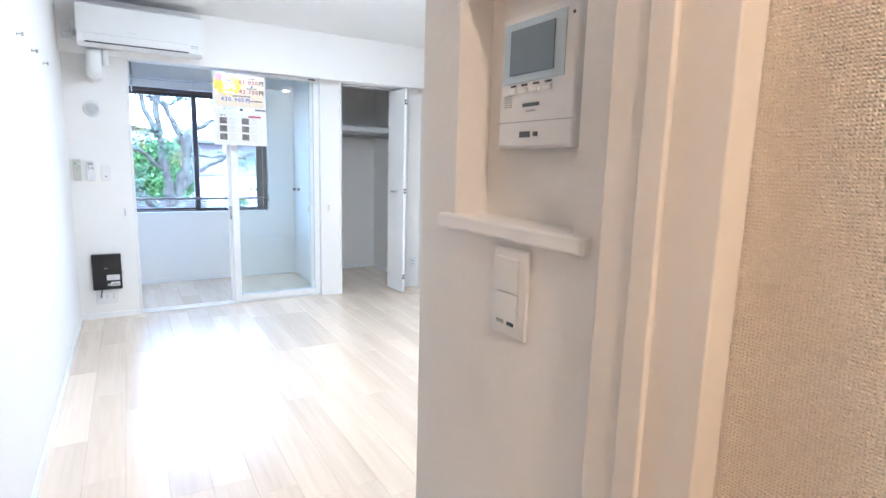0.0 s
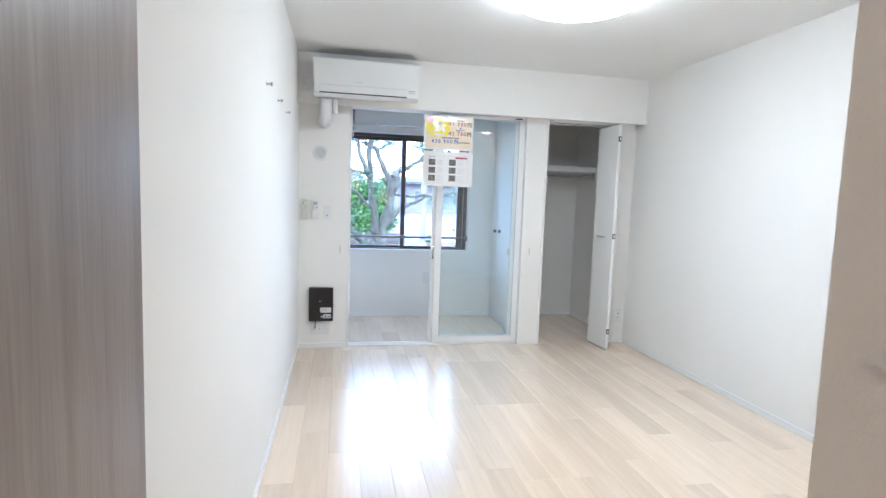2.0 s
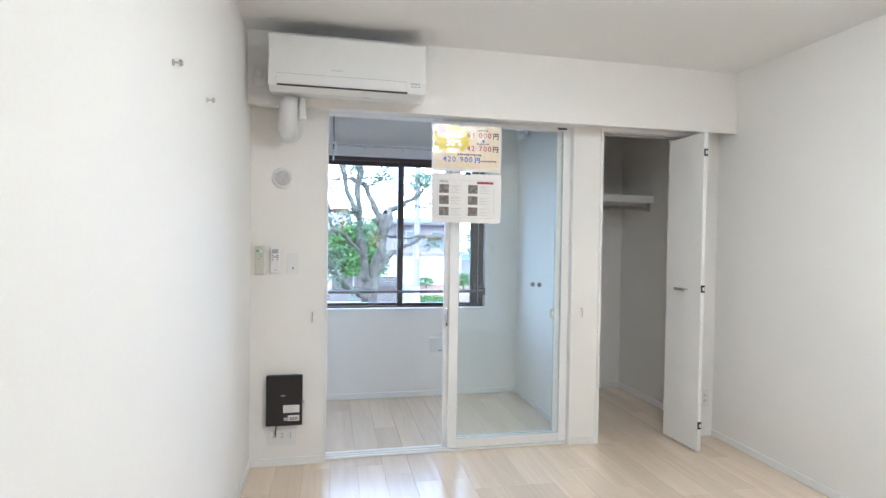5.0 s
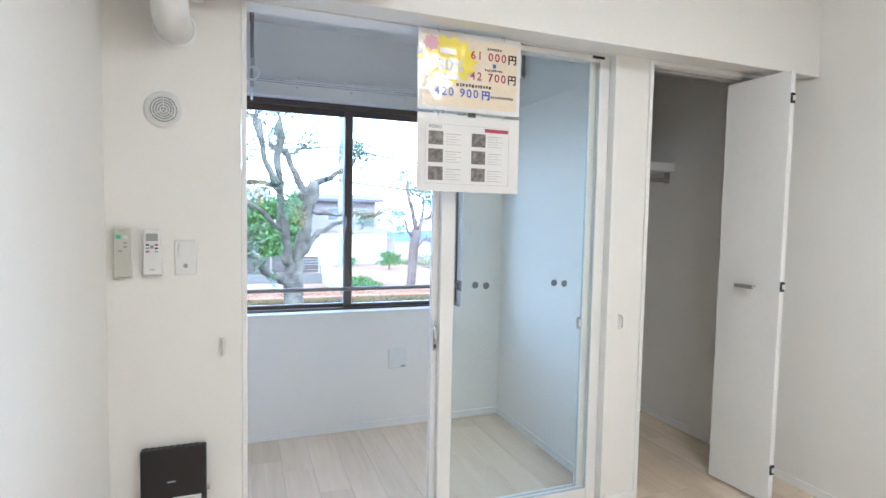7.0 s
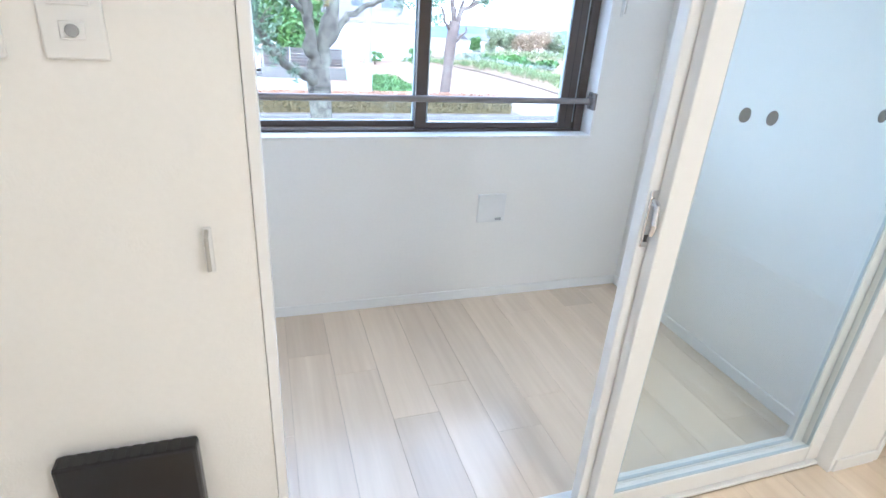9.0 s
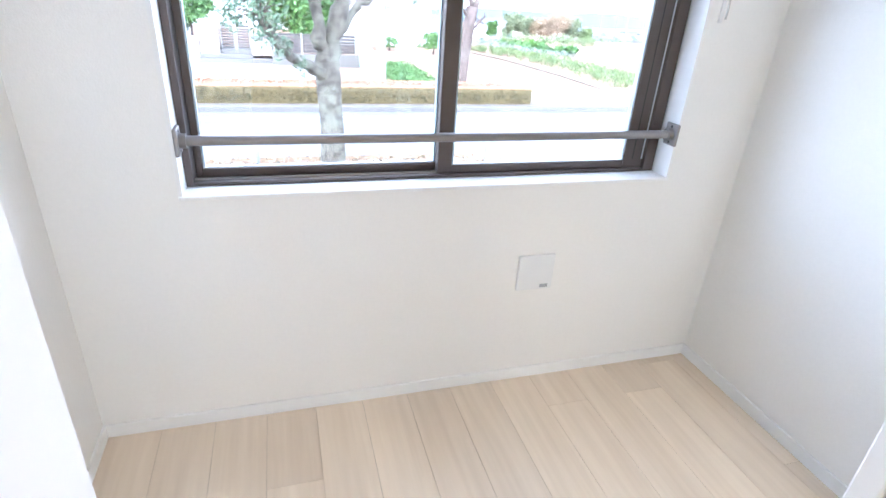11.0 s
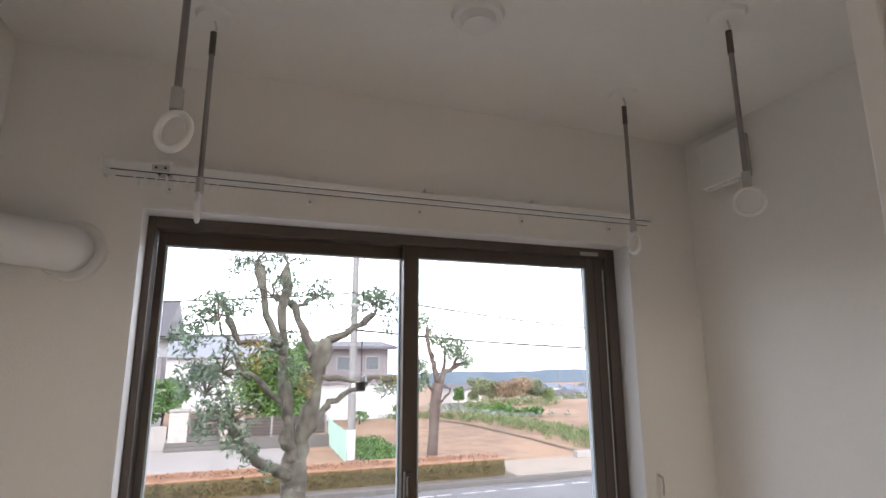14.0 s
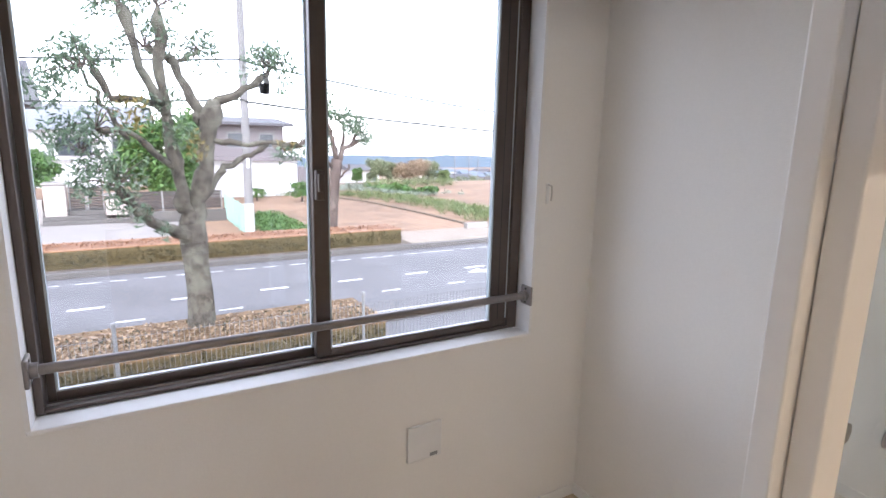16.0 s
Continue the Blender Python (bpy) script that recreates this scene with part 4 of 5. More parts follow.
LEAF = leafy("grey_green_leaf", (0.045, 0.085, 0.045), (0.125, 0.175, 0.105))
LEAFBRIGHT = leafy("bright_leaf", (0.025, 0.075, 0.015), (0.095, 0.18, 0.035))
LEAFBROWN = leafy("yellow_brown_leaf", (0.11, 0.1, 0.02), (0.24, 0.16, 0.045))
HEDGESIDE = leafy("hedge_leaf", (0.014, 0.02, 0.006), (0.115, 0.085, 0.03))
HEDGETOP = leafy("rusty_hedge_top", (0.14, 0.06, 0.024), (0.3, 0.15, 0.075))
LITTER = leafy("dry_fallen_leaf", (0.1, 0.05, 0.02), (0.42, 0.3, 0.18))
LITTERBED = mat("leaf_litter", (0.16, 0.10, 0.05), 0.95, vary=0.4, scale=8, fine=40, sharp=2.0)
GRASS = leafy("field_grass", (0.05, 0.095, 0.025), (0.17, 0.2, 0.075))
SILVER = leafy("silvery_leaf", (0.11, 0.15, 0.11), (0.26, 0.29, 0.24))
RUSSET = leafy("russet_leaf", (0.12, 0.10, 0.05), (0.34, 0.23, 0.15))
WOODS = leafy("far_woods", (0.05, 0.085, 0.04), (0.22, 0.23, 0.12))


def leaves(name, spots, size, material, parent=None, seed=1, flat=0.0, upright=0.0, narrow=0.45):
    """Many small pointed leaves. spots: (centre, radii, count)."""
    g = np.random.default_rng(seed)
    verts, faces = [], []
    for c, r, n in spots:
        d = g.normal(size=(n, 3))
        d /= np.linalg.norm(d, axis=1)[:, None]
        at = np.array(c) + d * (g.random((n, 1)) ** 0.45) * np.array(r)
        a = g.normal(size=(n, 3))
        a[:, 2] = a[:, 2] * (1 - flat) + upright * 3
        a /= np.linalg.norm(a, axis=1)[:, None]
        b = np.cross(a, g.normal(size=(n, 3)) * (1 - flat) + flat * np.array((0, 0, 3.0)))
        b /= np.linalg.norm(b, axis=1)[:, None] + 1e-9
        s = size * (0.6 + 0.8 * g.random((n, 1)))
        quad = np.stack([at - a * s, at + b * s * narrow, at + a * s, at - b * s * narrow], 1)
        verts.append(quad.reshape(-1, 3))
        base = sum(len(v) for v in verts[:-1])
        faces += [(base + 4 * i, base + 4 * i + 1, base + 4 * i + 2, base + 4 * i + 3) for i in range(n)]
    me = bpy.data.meshes.new(name)
    me.from_pydata(np.concatenate(verts).tolist(), [], faces)
    me.materials.append(material)
    ob = new(name, me)
    ob.parent = parent
    return ob


# ground falls away beyond the fields
bm = bmesh.new()
rows = []
for y, z in ((6.37, G - 0.02), (43, G - 0.02), (60, -3.9), (150, -11.5), (280, -16.5), (450, -21), (1200, -46)):
    rows.append([bm.verts.new((x, y, z)) for x in (-700, -100, -20, 20, 100, 700)])
for a_, b_ in zip(rows, rows[1:]):
    for i in range(5):
        bm.faces.new((a_[i], a_[i + 1], b_[i + 1], b_[i]))
setting("ground", bm, SOIL, "wide sheet of dry brown soil fields", "ground")
setting("outer_wall", box(-3, 6.365, G - 0.02, -0.12, 6.40, 5.0), HOUSEWHITE, "outer face of the apartment house", "wall")

setting("road", box(-80, 12.85, G - 0.1, 80, 18.2, G), ASPHALT, "grey asphalt two-lane road", "road")
setting("kerb", box(-80, 18.2, G - 0.1, 80, 18.42, G + 0.13, 0.02), KERB, "weathered concrete kerb along the road", "kerb")
setting("kerb", box(-80, 12.62, G - 0.1, 80, 12.85, G + 0.13, 0.02), KERB, "weathered concrete kerb along the road", "kerb")
def mark(x, y, w, d=0.11):
    return setting("road_marking", box(x, y, G + 0.001, x + w, y + d, G + 0.004), PAINT, "worn white painted dash on the road", "road marking")
for k in range(-5, 12):
    mark(-0.60 + k * 1.62, 15.62 - 0.02 * k, 0.56)
for k in range(-4, 10):
    mark(1.70 + k * 1.55, 14.55 - 0.045 * k, 0.42, 0.08)
for k in range(-40, 60):
    mark(k * 0.62, 17.62, 0.30 + 0.28 * ((k * 7) % 5) / 5, 0.045)
mark(-20, 13.25, 60, 0.06)
setting("yard", box(-60, 6.41, G - 0.1, 80, 12.62, G + 0.03), mat("yard_asphalt", (0.15, 0.15, 0.155), 0.9, vary=0.14, scale=0.9, fine=14, sharp=1.6, bump=0.2, bump_scale=60, depth=0.004), "grey paved strip between the house and the road", "yard")
bm = bmesh.new()
bm.faces.new([bm.verts.new(v) for v in ((7.3, 15.15, G + 0.004), (7.75, 14.95, G + 0.004), (7.75, 15.1, G + 0.004), (8.5, 15.1, G + 0.004), (8.5, 15.25, G + 0.004), (7.75, 15.25, G + 0.004), (7.75, 15.4, G + 0.004))])
setting("road_marking", bm, PAINT, "white painted arrow on the road", "road marking")
setting("driveway", box(-9, 20.6, G - 0.1, 2.2, 27.0, G + 0.02), CONCRETE, "pale concrete forecourt", "driveway")
EARTH = mat("dark_earth", (0.12, 0.095, 0.07), 0.95, vary=0.3, scale=2, fine=14, sharp=2, bump=0.8, bump_scale=20, depth=0.02)
setting("verge", box(-60, 18.42, G - 0.1, 80, 20.6, G + 0.05), EARTH, "strip of bare soil behind the kerb", "verge")
setting("field_path", box(7.65, 18.42, G - 0.1, 14, 20.8, G + 0.06), mat("grey_gravel", (0.27, 0.225, 0.18), 0.95, vary=0.2, scale=1.5, fine=25), "pale gravel access to the field", "path")

# hedges
def hedge(name, x0, x1, y0, y1, top, seed, label, step, litter=False):
    h = thing(name, ((x0 + x1) / 2, (y0 + y1) / 2, G), label, "hedge")
    w, d, t = (x1 - x0) / 2, (y1 - y0) / 2, top - G
    part("core", box(-w + 0.05, -d + 0.05, 0.0, w - 0.05, d - 0.05, t - 0.05), HEDGESIDE, h)
    part("top_core", box(-w + 0.04, -d + 0.04, t - 0.05, w - 0.04, d - 0.04, t - 0.02), LITTERBED if litter else HEDGETOP, h)
    nx = int((x1 - x0) / step)
    side = [((-w + (i + 0.5) * step, -d + 0.04, t * 0.5), (step * 0.7, 0.07, t * 0.5), 190) for i in range(nx)]
    side += [((w - 0.04, 0, t * 0.5), (0.06, d, t * 0.5), 300)]
    leaves("side_leaves", side, 0.032, HEDGESIDE, h, seed)
    topl = [((-w + (i + 0.5) * step, 0, t - 0.03), (step * 0.8, d, 0.05), 420) for i in range(nx)]
    leaves("top_leaves", topl, 0.034, LITTER if litter else HEDGETOP, h, seed + 1, flat=0.6)
    if litter:
        leaves("green_top_leaves", [(c, r, 90) for c, r, n in topl], 0.03, HEDGESIDE, h, seed + 5, flat=0.4)
    return h
hedge("hedge", -14.0, 7.45, 18.95, 20.1, -1.10, 11, "clipped box hedge with a rusty brown top", 0.35)
hedge("hedge", -4.5, 3.55, 11.35, 12.75, -1.07, 21, "low hedge strewn with dry fallen leaves", 0.25, True)

# wire fence in front of the near hedge
fn = thing("wire_fence", (0, 10.72, G), "pale grey welded wire fence on round posts", "fence")
for x in (-4.95, -2.35, 0.28, 2.90, 5.52, 8.1):
    po = part("post", tube((x, 0, 0), (x, 0, 1.17), 0.020, sides=12), WIRE, fn)
    part("cap", tube((x, 0, 1.17), (x, 0, 1.19), 0.028, 0.015, 12), WIRE, fn)
bm = bmesh.new()
for k in range(260):
    x = -4.9 + k * 0.05
    box(x - 0.0022, -0.002, 0.05, x + 0.0022, 0.002, 1.05, bm=bm)
part("vertical_wires", bm, WIRE, fn)["kind"] = "stuff"
for z in (0.06, 0.30, 0.55, 0.80, 1.02):
    part("horizontal_wire", tube((-4.95, 0.004, z), (8.1, 0.004, z), 0.003, sides=6), WIRE, fn)

# trees
def limb(bm, pts, r0, r1, seed):
    """A crooked limb through a few joints, thinning towards its end, with a knuckle there."""
    r = random.Random(seed)
    out = []
    for a_, b_ in zip(pts, pts[1:]):
        a_, b_ = Vector(a_), Vector(b_)
        for k in range(4):
            j = 0.03 if (k or out) else 0
            out.append(a_.lerp(b_, k / 4) + Vector((r.uniform(-j, j), r.uniform(-j, j), r.uniform(-j, j))))
    out.append(Vector(pts[-1]))
    n = len(out)
    rad = [(r0 + (r1 - r0) * i / (n - 1)) * r.uniform(0.80, 1.24) for i in range(n)]
    rad[-1] *= 0.7
    if r1 > 0.02:
        rad[-2] *= 1.5
        rad[-3] *= 1.25
    sweep(out, [v * 0.75 for v in rad], 9, bm)

def twigs(bm, tips, seed, n=4, reach=0.35):
    r = random.Random(seed)
    ends = []
    for t in tips:
        for _ in range(n):
            d = Vector((r.uniform(-1, 1), r.uniform(-0.8, 0.8), r.uniform(-0.25, 1))).normalized() * reach * r.uniform(0.5, 1.1)
            m_ = Vector(t) + d * 0.5 + Vector((0, 0, 0.04))
            sweep([Vector(t), m_, Vector(t) + d], [0.012, 0.008, 0.003], 5, bm)
            ends.append(Vector(t) + d)
    return ends

tree = thing("tree", (1.22, 12.4, G), "pollarded street tree with knobbly grey limbs and sparse leaves", "tree")
O = Vector((1.22, 12.4, G))
def at(x, z, dy=0.0):
    return Vector((x, 12.4 + dy, z)) - O
bm = bmesh.new()
sweep([at(1.20, G - 0.05), at(1.21, G + 0.25), at(1.23, -1.0), at(1.23, -0.65), at(1.215, -0.3), at(1.20, 0.08), at(1.19, 0.30)], [0.25, 0.20, 0.175, 0.16, 0.155, 0.17, 0.17], 14, bm)
part("trunk", bm, BARK, tree, smooth=True)
bm = bmesh.new()
limb(bm, [at(1.20, 0.15), at(1.33, 0.73, .05), at(1.46, 1.40, .1), at(1.56, 1.88, .1)], 0.16, 0.12, 1)
limb(bm, [at(1.54, 1.80, .1), at(1.91, 2.02, .0), at(2.21, 2.23, -.1)], 0.075, 0.055, 2)
limb(bm, [at(1.40, 1.60, .1), at(1.37, 1.71, .15), at(1.14, 2.31, .3), at(1.03, 2.40, .3), at(0.82, 2.48, .3)], 0.09, 0.045, 3)
limb(bm, [at(1.18, 0.25), at(1.10, 0.60, -.05), at(1.03, 1.07, -.1), at(0.95, 1.71, -.1), at(0.95, 2.27, -.2), at(0.97, 2.88, -.2)], 0.14, 0.055, 4)
limb(bm, [at(0.97, 1.65, -.1), at(0.88, 1.85, -.2), at(0.70, 2.30, -.4), at(0.56, 2.82, -.5)], 0.085, 0.060, 5)
limb(bm, [at(1.17, 0.10, -.05), at(1.05, 0.17, -.15), at(0.77, 0.35, -.4), at(0.56, 0.56, -.5), at(0.40, 0.85, -.6)], 0.11, 0.065, 6)
limb(bm, [at(1.06, 1.00, -.1), at(0.65, 1.41, -.5), at(0.26, 1.46, -.7)], 0.065, 0.025, 7)
limb(bm, [at(0.93, 1.78, -.1), at(0.44, 1.83, -.4), at(0.27, 2.12, -.5)], 0.055, 0.04, 8)
limb(bm, [at(1.33, 0.60, .05), at(1.49, 0.81, .1), at(1.66, 1.01, .2), at(2.01, 1.18, .3), at(2.28, 1.32, .3)], 0.075, 0.04, 9)
limb(bm, [at(1.44, 1.36, .1), at(1.79, 1.31, -.1), at(2.28, 1.35, -.2), at(2.56, 1.32, -.2)], 0.055, 0.04, 10)
limb(bm, [at(1.14, 2.31, .3), at(1.30, 2.42, .4), at(1.45, 2.52, .4)], 0.04, 0.022, 11)
limb(bm, [at(0.56, 1.36, -.6), at(0.33, 1.75, -.8), at(0.20, 2.05, -.9)], 0.035, 0.02, 12)
part("limbs", bm, BARK, tree, smooth=True)
bm = bmesh.new()
tips = [at(2.21, 2.23, -.1), at(2.21, 2.23, -.1) + Vector((.05, 0, .1)), at(1.45, 2.52, .4), at(0.56, 2.82, -.5), at(0.97, 2.88, -.2), at(0.27, 2.12, -.5), at(0.20, 2.05, -.9), at(0.26, 1.46, -.7), at(0.40, 0.85, -.6), at(0.1, 1.2, -.6), at(2.56, 1.32, -.2), at(0.82, 2.48, .3)]
ends = twigs(bm, tips, 5, 8, 0.38)
part("twigs", bm, BARK2, tree)
crown = [(e - Vector((0, 0, 0.05)), (0.12, 0.12, 0.15), 22) for e in ends]
crown += [(at(x, z, dy), (rx, 0.22, rz), int(n * 1.4)) for x, z, dy, rx, rz, n in (
    (2.28, 2.50, -.1, .26, .18, 150), (1.50, 2.62, .4, .24, .20, 120), (0.42, 2.85, -.5, .22, .26, 110), (0.12, 2.18, -.8, .28, .22, 150),
    (-0.12, 1.85, -.8, .24, .25, 140), (0.02, 1.42, -.7, .32, .22, 170), (0.18, 0.98, -.6, .26, .26, 210), (0.42, 0.75, -.6, .16, .28, 120), (1.12, 1.45, -.3, .22, .22, 110), (0.75, 1.72, -.4, .18, .20, 60), (0.62, 0.50, -.5, .14, .16, 60), (0.85, 0.28, -.35, .10, .14, 40), (0.95, 2.62, -.2, .22, .20, 70), (2.42, 1.20, -.2, .24, .14, 70), (1.05, 1.85, -.2, .16, .22, 50))]
leaves("crown", [(c, r_, int(n * 1.35)) for c, r_, n in crown], 0.041, LEAF, tree, 7, upright=0.22, narrow=0.27)
leaves("yellow_leaves", [(at(0.62, 1.62, -.5), (.26, .2, .26), 150), (at(1.28, 1.30, -.3), (.14, .15, .22), 70), (at(2.42, 1.33, -.2), (.22, .12, .08), 60)], 0.04, LEAFBROWN, tree, 8, narrow=0.34)

t2 = thing("tree", (5.77, 20.5, G), "smaller pollarded street tree behind the hedge", "tree")
O2 = Vector((5.77, 20.5, G))
def at2(x, z, dy=0.0):
    return Vector((0.58 + (x - 0.58) * 1.233, 20.5 + dy, 1.59 + (z - 1.59) * 1.233)) - O2
bm = bmesh.new()
sweep([at2(4.79, -1.05), at2(4.79, -0.69), at2(4.83, -0.1), at2(4.87, 0.48), at2(4.95, 1.0)], [0.20, 0.165, 0.15, 0.16, 0.17], 12, bm)
part("trunk", bm, BARK2, t2, smooth=True)
bm = bmesh.new()
limb(bm, [at2(4.93, 0.95), at2(4.80, 1.50, -.1), at2(4.66, 1.80, -.2), at2(4.60, 2.37, -.2)], 0.12, 0.05, 21)
limb(bm, [at2(4.95, 0.95), at2(5.17, 1.28, .1), at2(5.61, 1.48, .1)], 0.11, 0.05, 22)
limb(bm, [at2(5.10, 1.20, .1), at2(5.22, 1.60, .3), at2(5.20, 1.95, .3)], 0.07, 0.04, 23)
limb(bm, [at2(5.30, 1.33, .1), at2(5.50, 1.70, -.1)], 0.05, 0.03, 24)
limb(bm, [at2(4.93, 0.75), at2(4.66, 0.95, -.2), at2(4.50, 1.30, -.3)], 0.07, 0.04, 25)
limb(bm, [at2(4.9, 0.45), at2(5.15, 0.75, -.2), at2(5.2, 0.9, -.2)], 0.05, 0.03, 26)
part("limbs", bm, BARK2, t2, smooth=True)
leaves("crown", [(at2(x, z), (r, .3, r), int(n * 1.6)) for x, z, r, n in ((4.60, 2.50, .36, 190), (4.75, 2.10, .30, 120), (5.10, 2.05, .34, 170), (5.50, 1.85, .34, 200), (5.68, 1.55, .26, 130), (5.30, 1.75, .30, 120), (4.45, 1.45, .25, 90), (4.5, 1.0, .2, 60))], 0.06, LEAF, t2, 9, narrow=0.36)

# roadside shrubs and trees
def shrub(name, loc, r, h, label, seed, material=LEAFBRIGHT, n=420, category="shrub", size=0.07):
    s = thing(name, loc, label, category)
    rr = random.Random(seed)
    part("stem", sweep([(0, 0, -0.02), (0.03, 0, h * 0.3), (0, 0.02, h * 0.7)], [0.05, 0.04, 0.02], 7), BARK2, s)
    spots = [((rr.uniform(-r, r) * 0.75, rr.uniform(-r, r) * 0.6, h * rr.uniform(0.30, 0.92)), (r * 0.40, r * 0.40, h * 0.16), n // 12) for _ in range(24)]
    leaves("foliage", spots, size, material, s, seed)
    return s
shrub("garden_tree", (1.35, 29.5, G), 1.45, 3.5, "dense bright green garden tree", 31, n=3400, category="tree", size=0.10)
shrub("garden_tree", (2.3, 30.5, G), 1.1, 4.1, "dense bright green garden tree", 32, n=1800, category="tree", size=0.10)
shrub("shrub", (-2.5, 28.5, G + 0.5), 0.95, 1.9, "rounded green garden shrub", 33, n=2200)
shrub("shrub", (7.9, 31.5, G), 0.7, 1.0, "rounded green shrub by the field", 34, n=400)
shrub("shrub", (5.9, 32.5, G), 0.5, 0.6, "small sprawling shrub by the wall", 35, n=160)

# forecourt: gate pillars, steps, gate, slatted fence
def pillar(x, y, w, h, label):
    p_ = thing("gate_pillar", (x, y, G), label, "gate pillar", "gate pillars")
    rows_ = int(h / 0.12)
    part("core", box(-w / 2 + 0.01, -w / 2 + 0.01, 0, w / 2 - 0.01, w / 2 - 0.01, h), KERB, p_)
    for j in range(rows_):
        for i in range(2):
            z = j * 0.12
            a_ = -w / 2 + (w / 2) * i
            part("brick", box(a_ + 0.004, -w / 2, z + 0.004, a_ + w / 2 - 0.004, w / 2, z + 0.116), BRICK, p_)
    part("cap", box(-w / 2 - 0.03, -w / 2 - 0.03, h, w / 2 + 0.03, w / 2 + 0.03, h + 0.06, 0.01), CONCRETE, p_)
pillar(-1.72, 27.0, 0.62, 1.35, "pale brick gate pillar with a flat cap")
pillar(0.05, 27.0, 0.70, 0.95, "pale brick gate pillar with a flat cap")
gt = thing("garden_gate", (-0.85, 27.1, G + 0.42), "grey metal double garden gate, closed", "gate")
for x0 in (-0.52, 0.01):
    part("gate_frame", box(x0, -0.02, 0, x0 + 0.04, 0.02, 0.85, 0.004), WIRE, gt)
    part("gate_frame", box(x0 + 0.46, -0.02, 0, x0 + 0.50, 0.02, 0.85, 0.004), WIRE, gt)
    for k in range(9):
        part("slat", box(x0 + 0.04, -0.012, 0.04 + k * 0.09, x0 + 0.46, 0.012, 0.10 + k * 0.09), SHUTTER, gt)
st = thing("front_steps", (-0.8, 26.4, G + 0.02), "low grey concrete steps to the gate", "steps")
for k in range(3):
    part("step", box(-1.3, 0.25 * k, 0.14 * k, 1.4, 1.6, 0.14 * (k + 1), 0.012), KERB, st)
wl_ = thing("garden_wall", (1.95, 26.2, G), "low grey concrete garden wall", "garden wall")
part("wall", box(-1.55, -0.08, -0.05, 1.6, 0.08, 0.42, 0.01), KERB, wl_)
sf = thing("slatted_fence", (1.95, 26.2, G + 0.42), "dark brown slatted fence on a low wall", "fence")
for k in range(4):
    part("post", box(-1.5 + k * 0.98, -0.03, 0, -1.45 + k * 0.98, 0.03, 0.72), WIRE, sf)
    if k < 3:
        for j in range(6):
            part("slat", box(-1.44 + k * 0.98, -0.015, 0.05 + j * 0.11, -0.53 + k * 0.98, 0.015, 0.145 + j * 0.11), SHUTTER, sf)
lw = thing("garden_wall", (-4.6, 27.0, G), "pale block garden wall beside the gate", "garden wall")
part("wall", box(-2.6, -0.1, -0.05, 2.5, 0.1, 0.85, 0.01), CONCRETE, lw)

# pale green mesh fence beside the forecourt
gf = thing("mesh_fence", (3.55, 22.4, G), "pale green wire mesh fence running back from the road", "fence")
for k in range(5):
    part("post", tube((0, k * 1.0, 0), (0, k * 1.0, 1.0), 0.02, sides=8), MESHGREEN, gf)
bm = bmesh.new()
for k in range(90):
    box(-0.004, k * 0.045, 0.05, 0.004, k * 0.045 + 0.007, 0.95, bm=bm)
for k in range(10):
    box(-0.005, 0, 0.05 + k * 0.1, 0.005, 4.0, 0.057 + k * 0.1, bm=bm)
part("mesh", bm, MESHGREEN, gf)["kind"] = "stuff"
leaves("ground_cover", [((4.3 + 0.35 * i, 22.2 + 0.7 * j, G + 0.10), (0.32, 0.45, 0.16), 120) for i in range(4) for j in range(7) if i * 0.8 < 4 - j * 0.15], 0.06, LEAFBRIGHT, None, 41)
tagged(bpy.data.objects["ground_cover"], "bright green low plants beside the pole", "plants", kind="stuff")

# utility pole with cables
up = thing("utility_pole", (3.80, 22.9, G), "tall grey concrete utility pole with a white band", "utility pole")
part("shaft", tube((0, 0, 0), (0, 0, 10.5), 0.135, 0.09, 18), POLE, up)
part("white_band", tube((0, 0, 0.02), (0, 0, 0.95), 0.15, 0.148, 18), HOUSEWHITE, up, "white plastic sheath")
for z in (2.7, 4.9):
    part("band", tube((0, 0, z), (0, 0, z + 0.05), 0.155, sides=18), WIRE, up)
part("plate", box(-0.05, -0.17, 2.1, 0.05, -0.155, 2.45, 0.004), HOUSEWHITE, up, "small white sign plate")
part("crossarm", box(-0.55, -0.18, 4.95, 0.25, -0.10, 5.03), WIRE, up)
for k in range(8):
    part("foot_peg", tube((0.12 * (-1) ** k, 0, 1.9 + k * 0.45), (0.27 * (-1) ** k, 0, 1.9 + k * 0.45), 0.009, sides=6), WIRE, up)
def cable(a_, b_, sag, r=0.014):
    a_, b_ = Vector(a_), Vector(b_)
    c = thing("overhead_cable", a_, "thin black overhead cable", "cable")
    part("cable", sweep([(b_ - a_) * (k / 14) - Vector((0, 0, 4 * sag * (k / 14) * (1 - k / 14))) for k in range(15)], [r] * 15, 6), CABLE, c)
cable((3.8, 22.8, 3.75), (22, 26, 2.6), 0.25, 0.030)
cable((3.8, 22.8, 2.55), (22, 26, 1.95), 0.20, 0.034)
cable((3.8, 22.8, 3.80), (-14, 22.0, 2.9), 0.25, 0.026)
cable((3.8, 22.8, 2.60), (-14, 22.0, 2.1), 0.25, 0.024)
cable((3.8, 22.8, 3.2), (40, 60, 2.6), 0.3, 0.012)

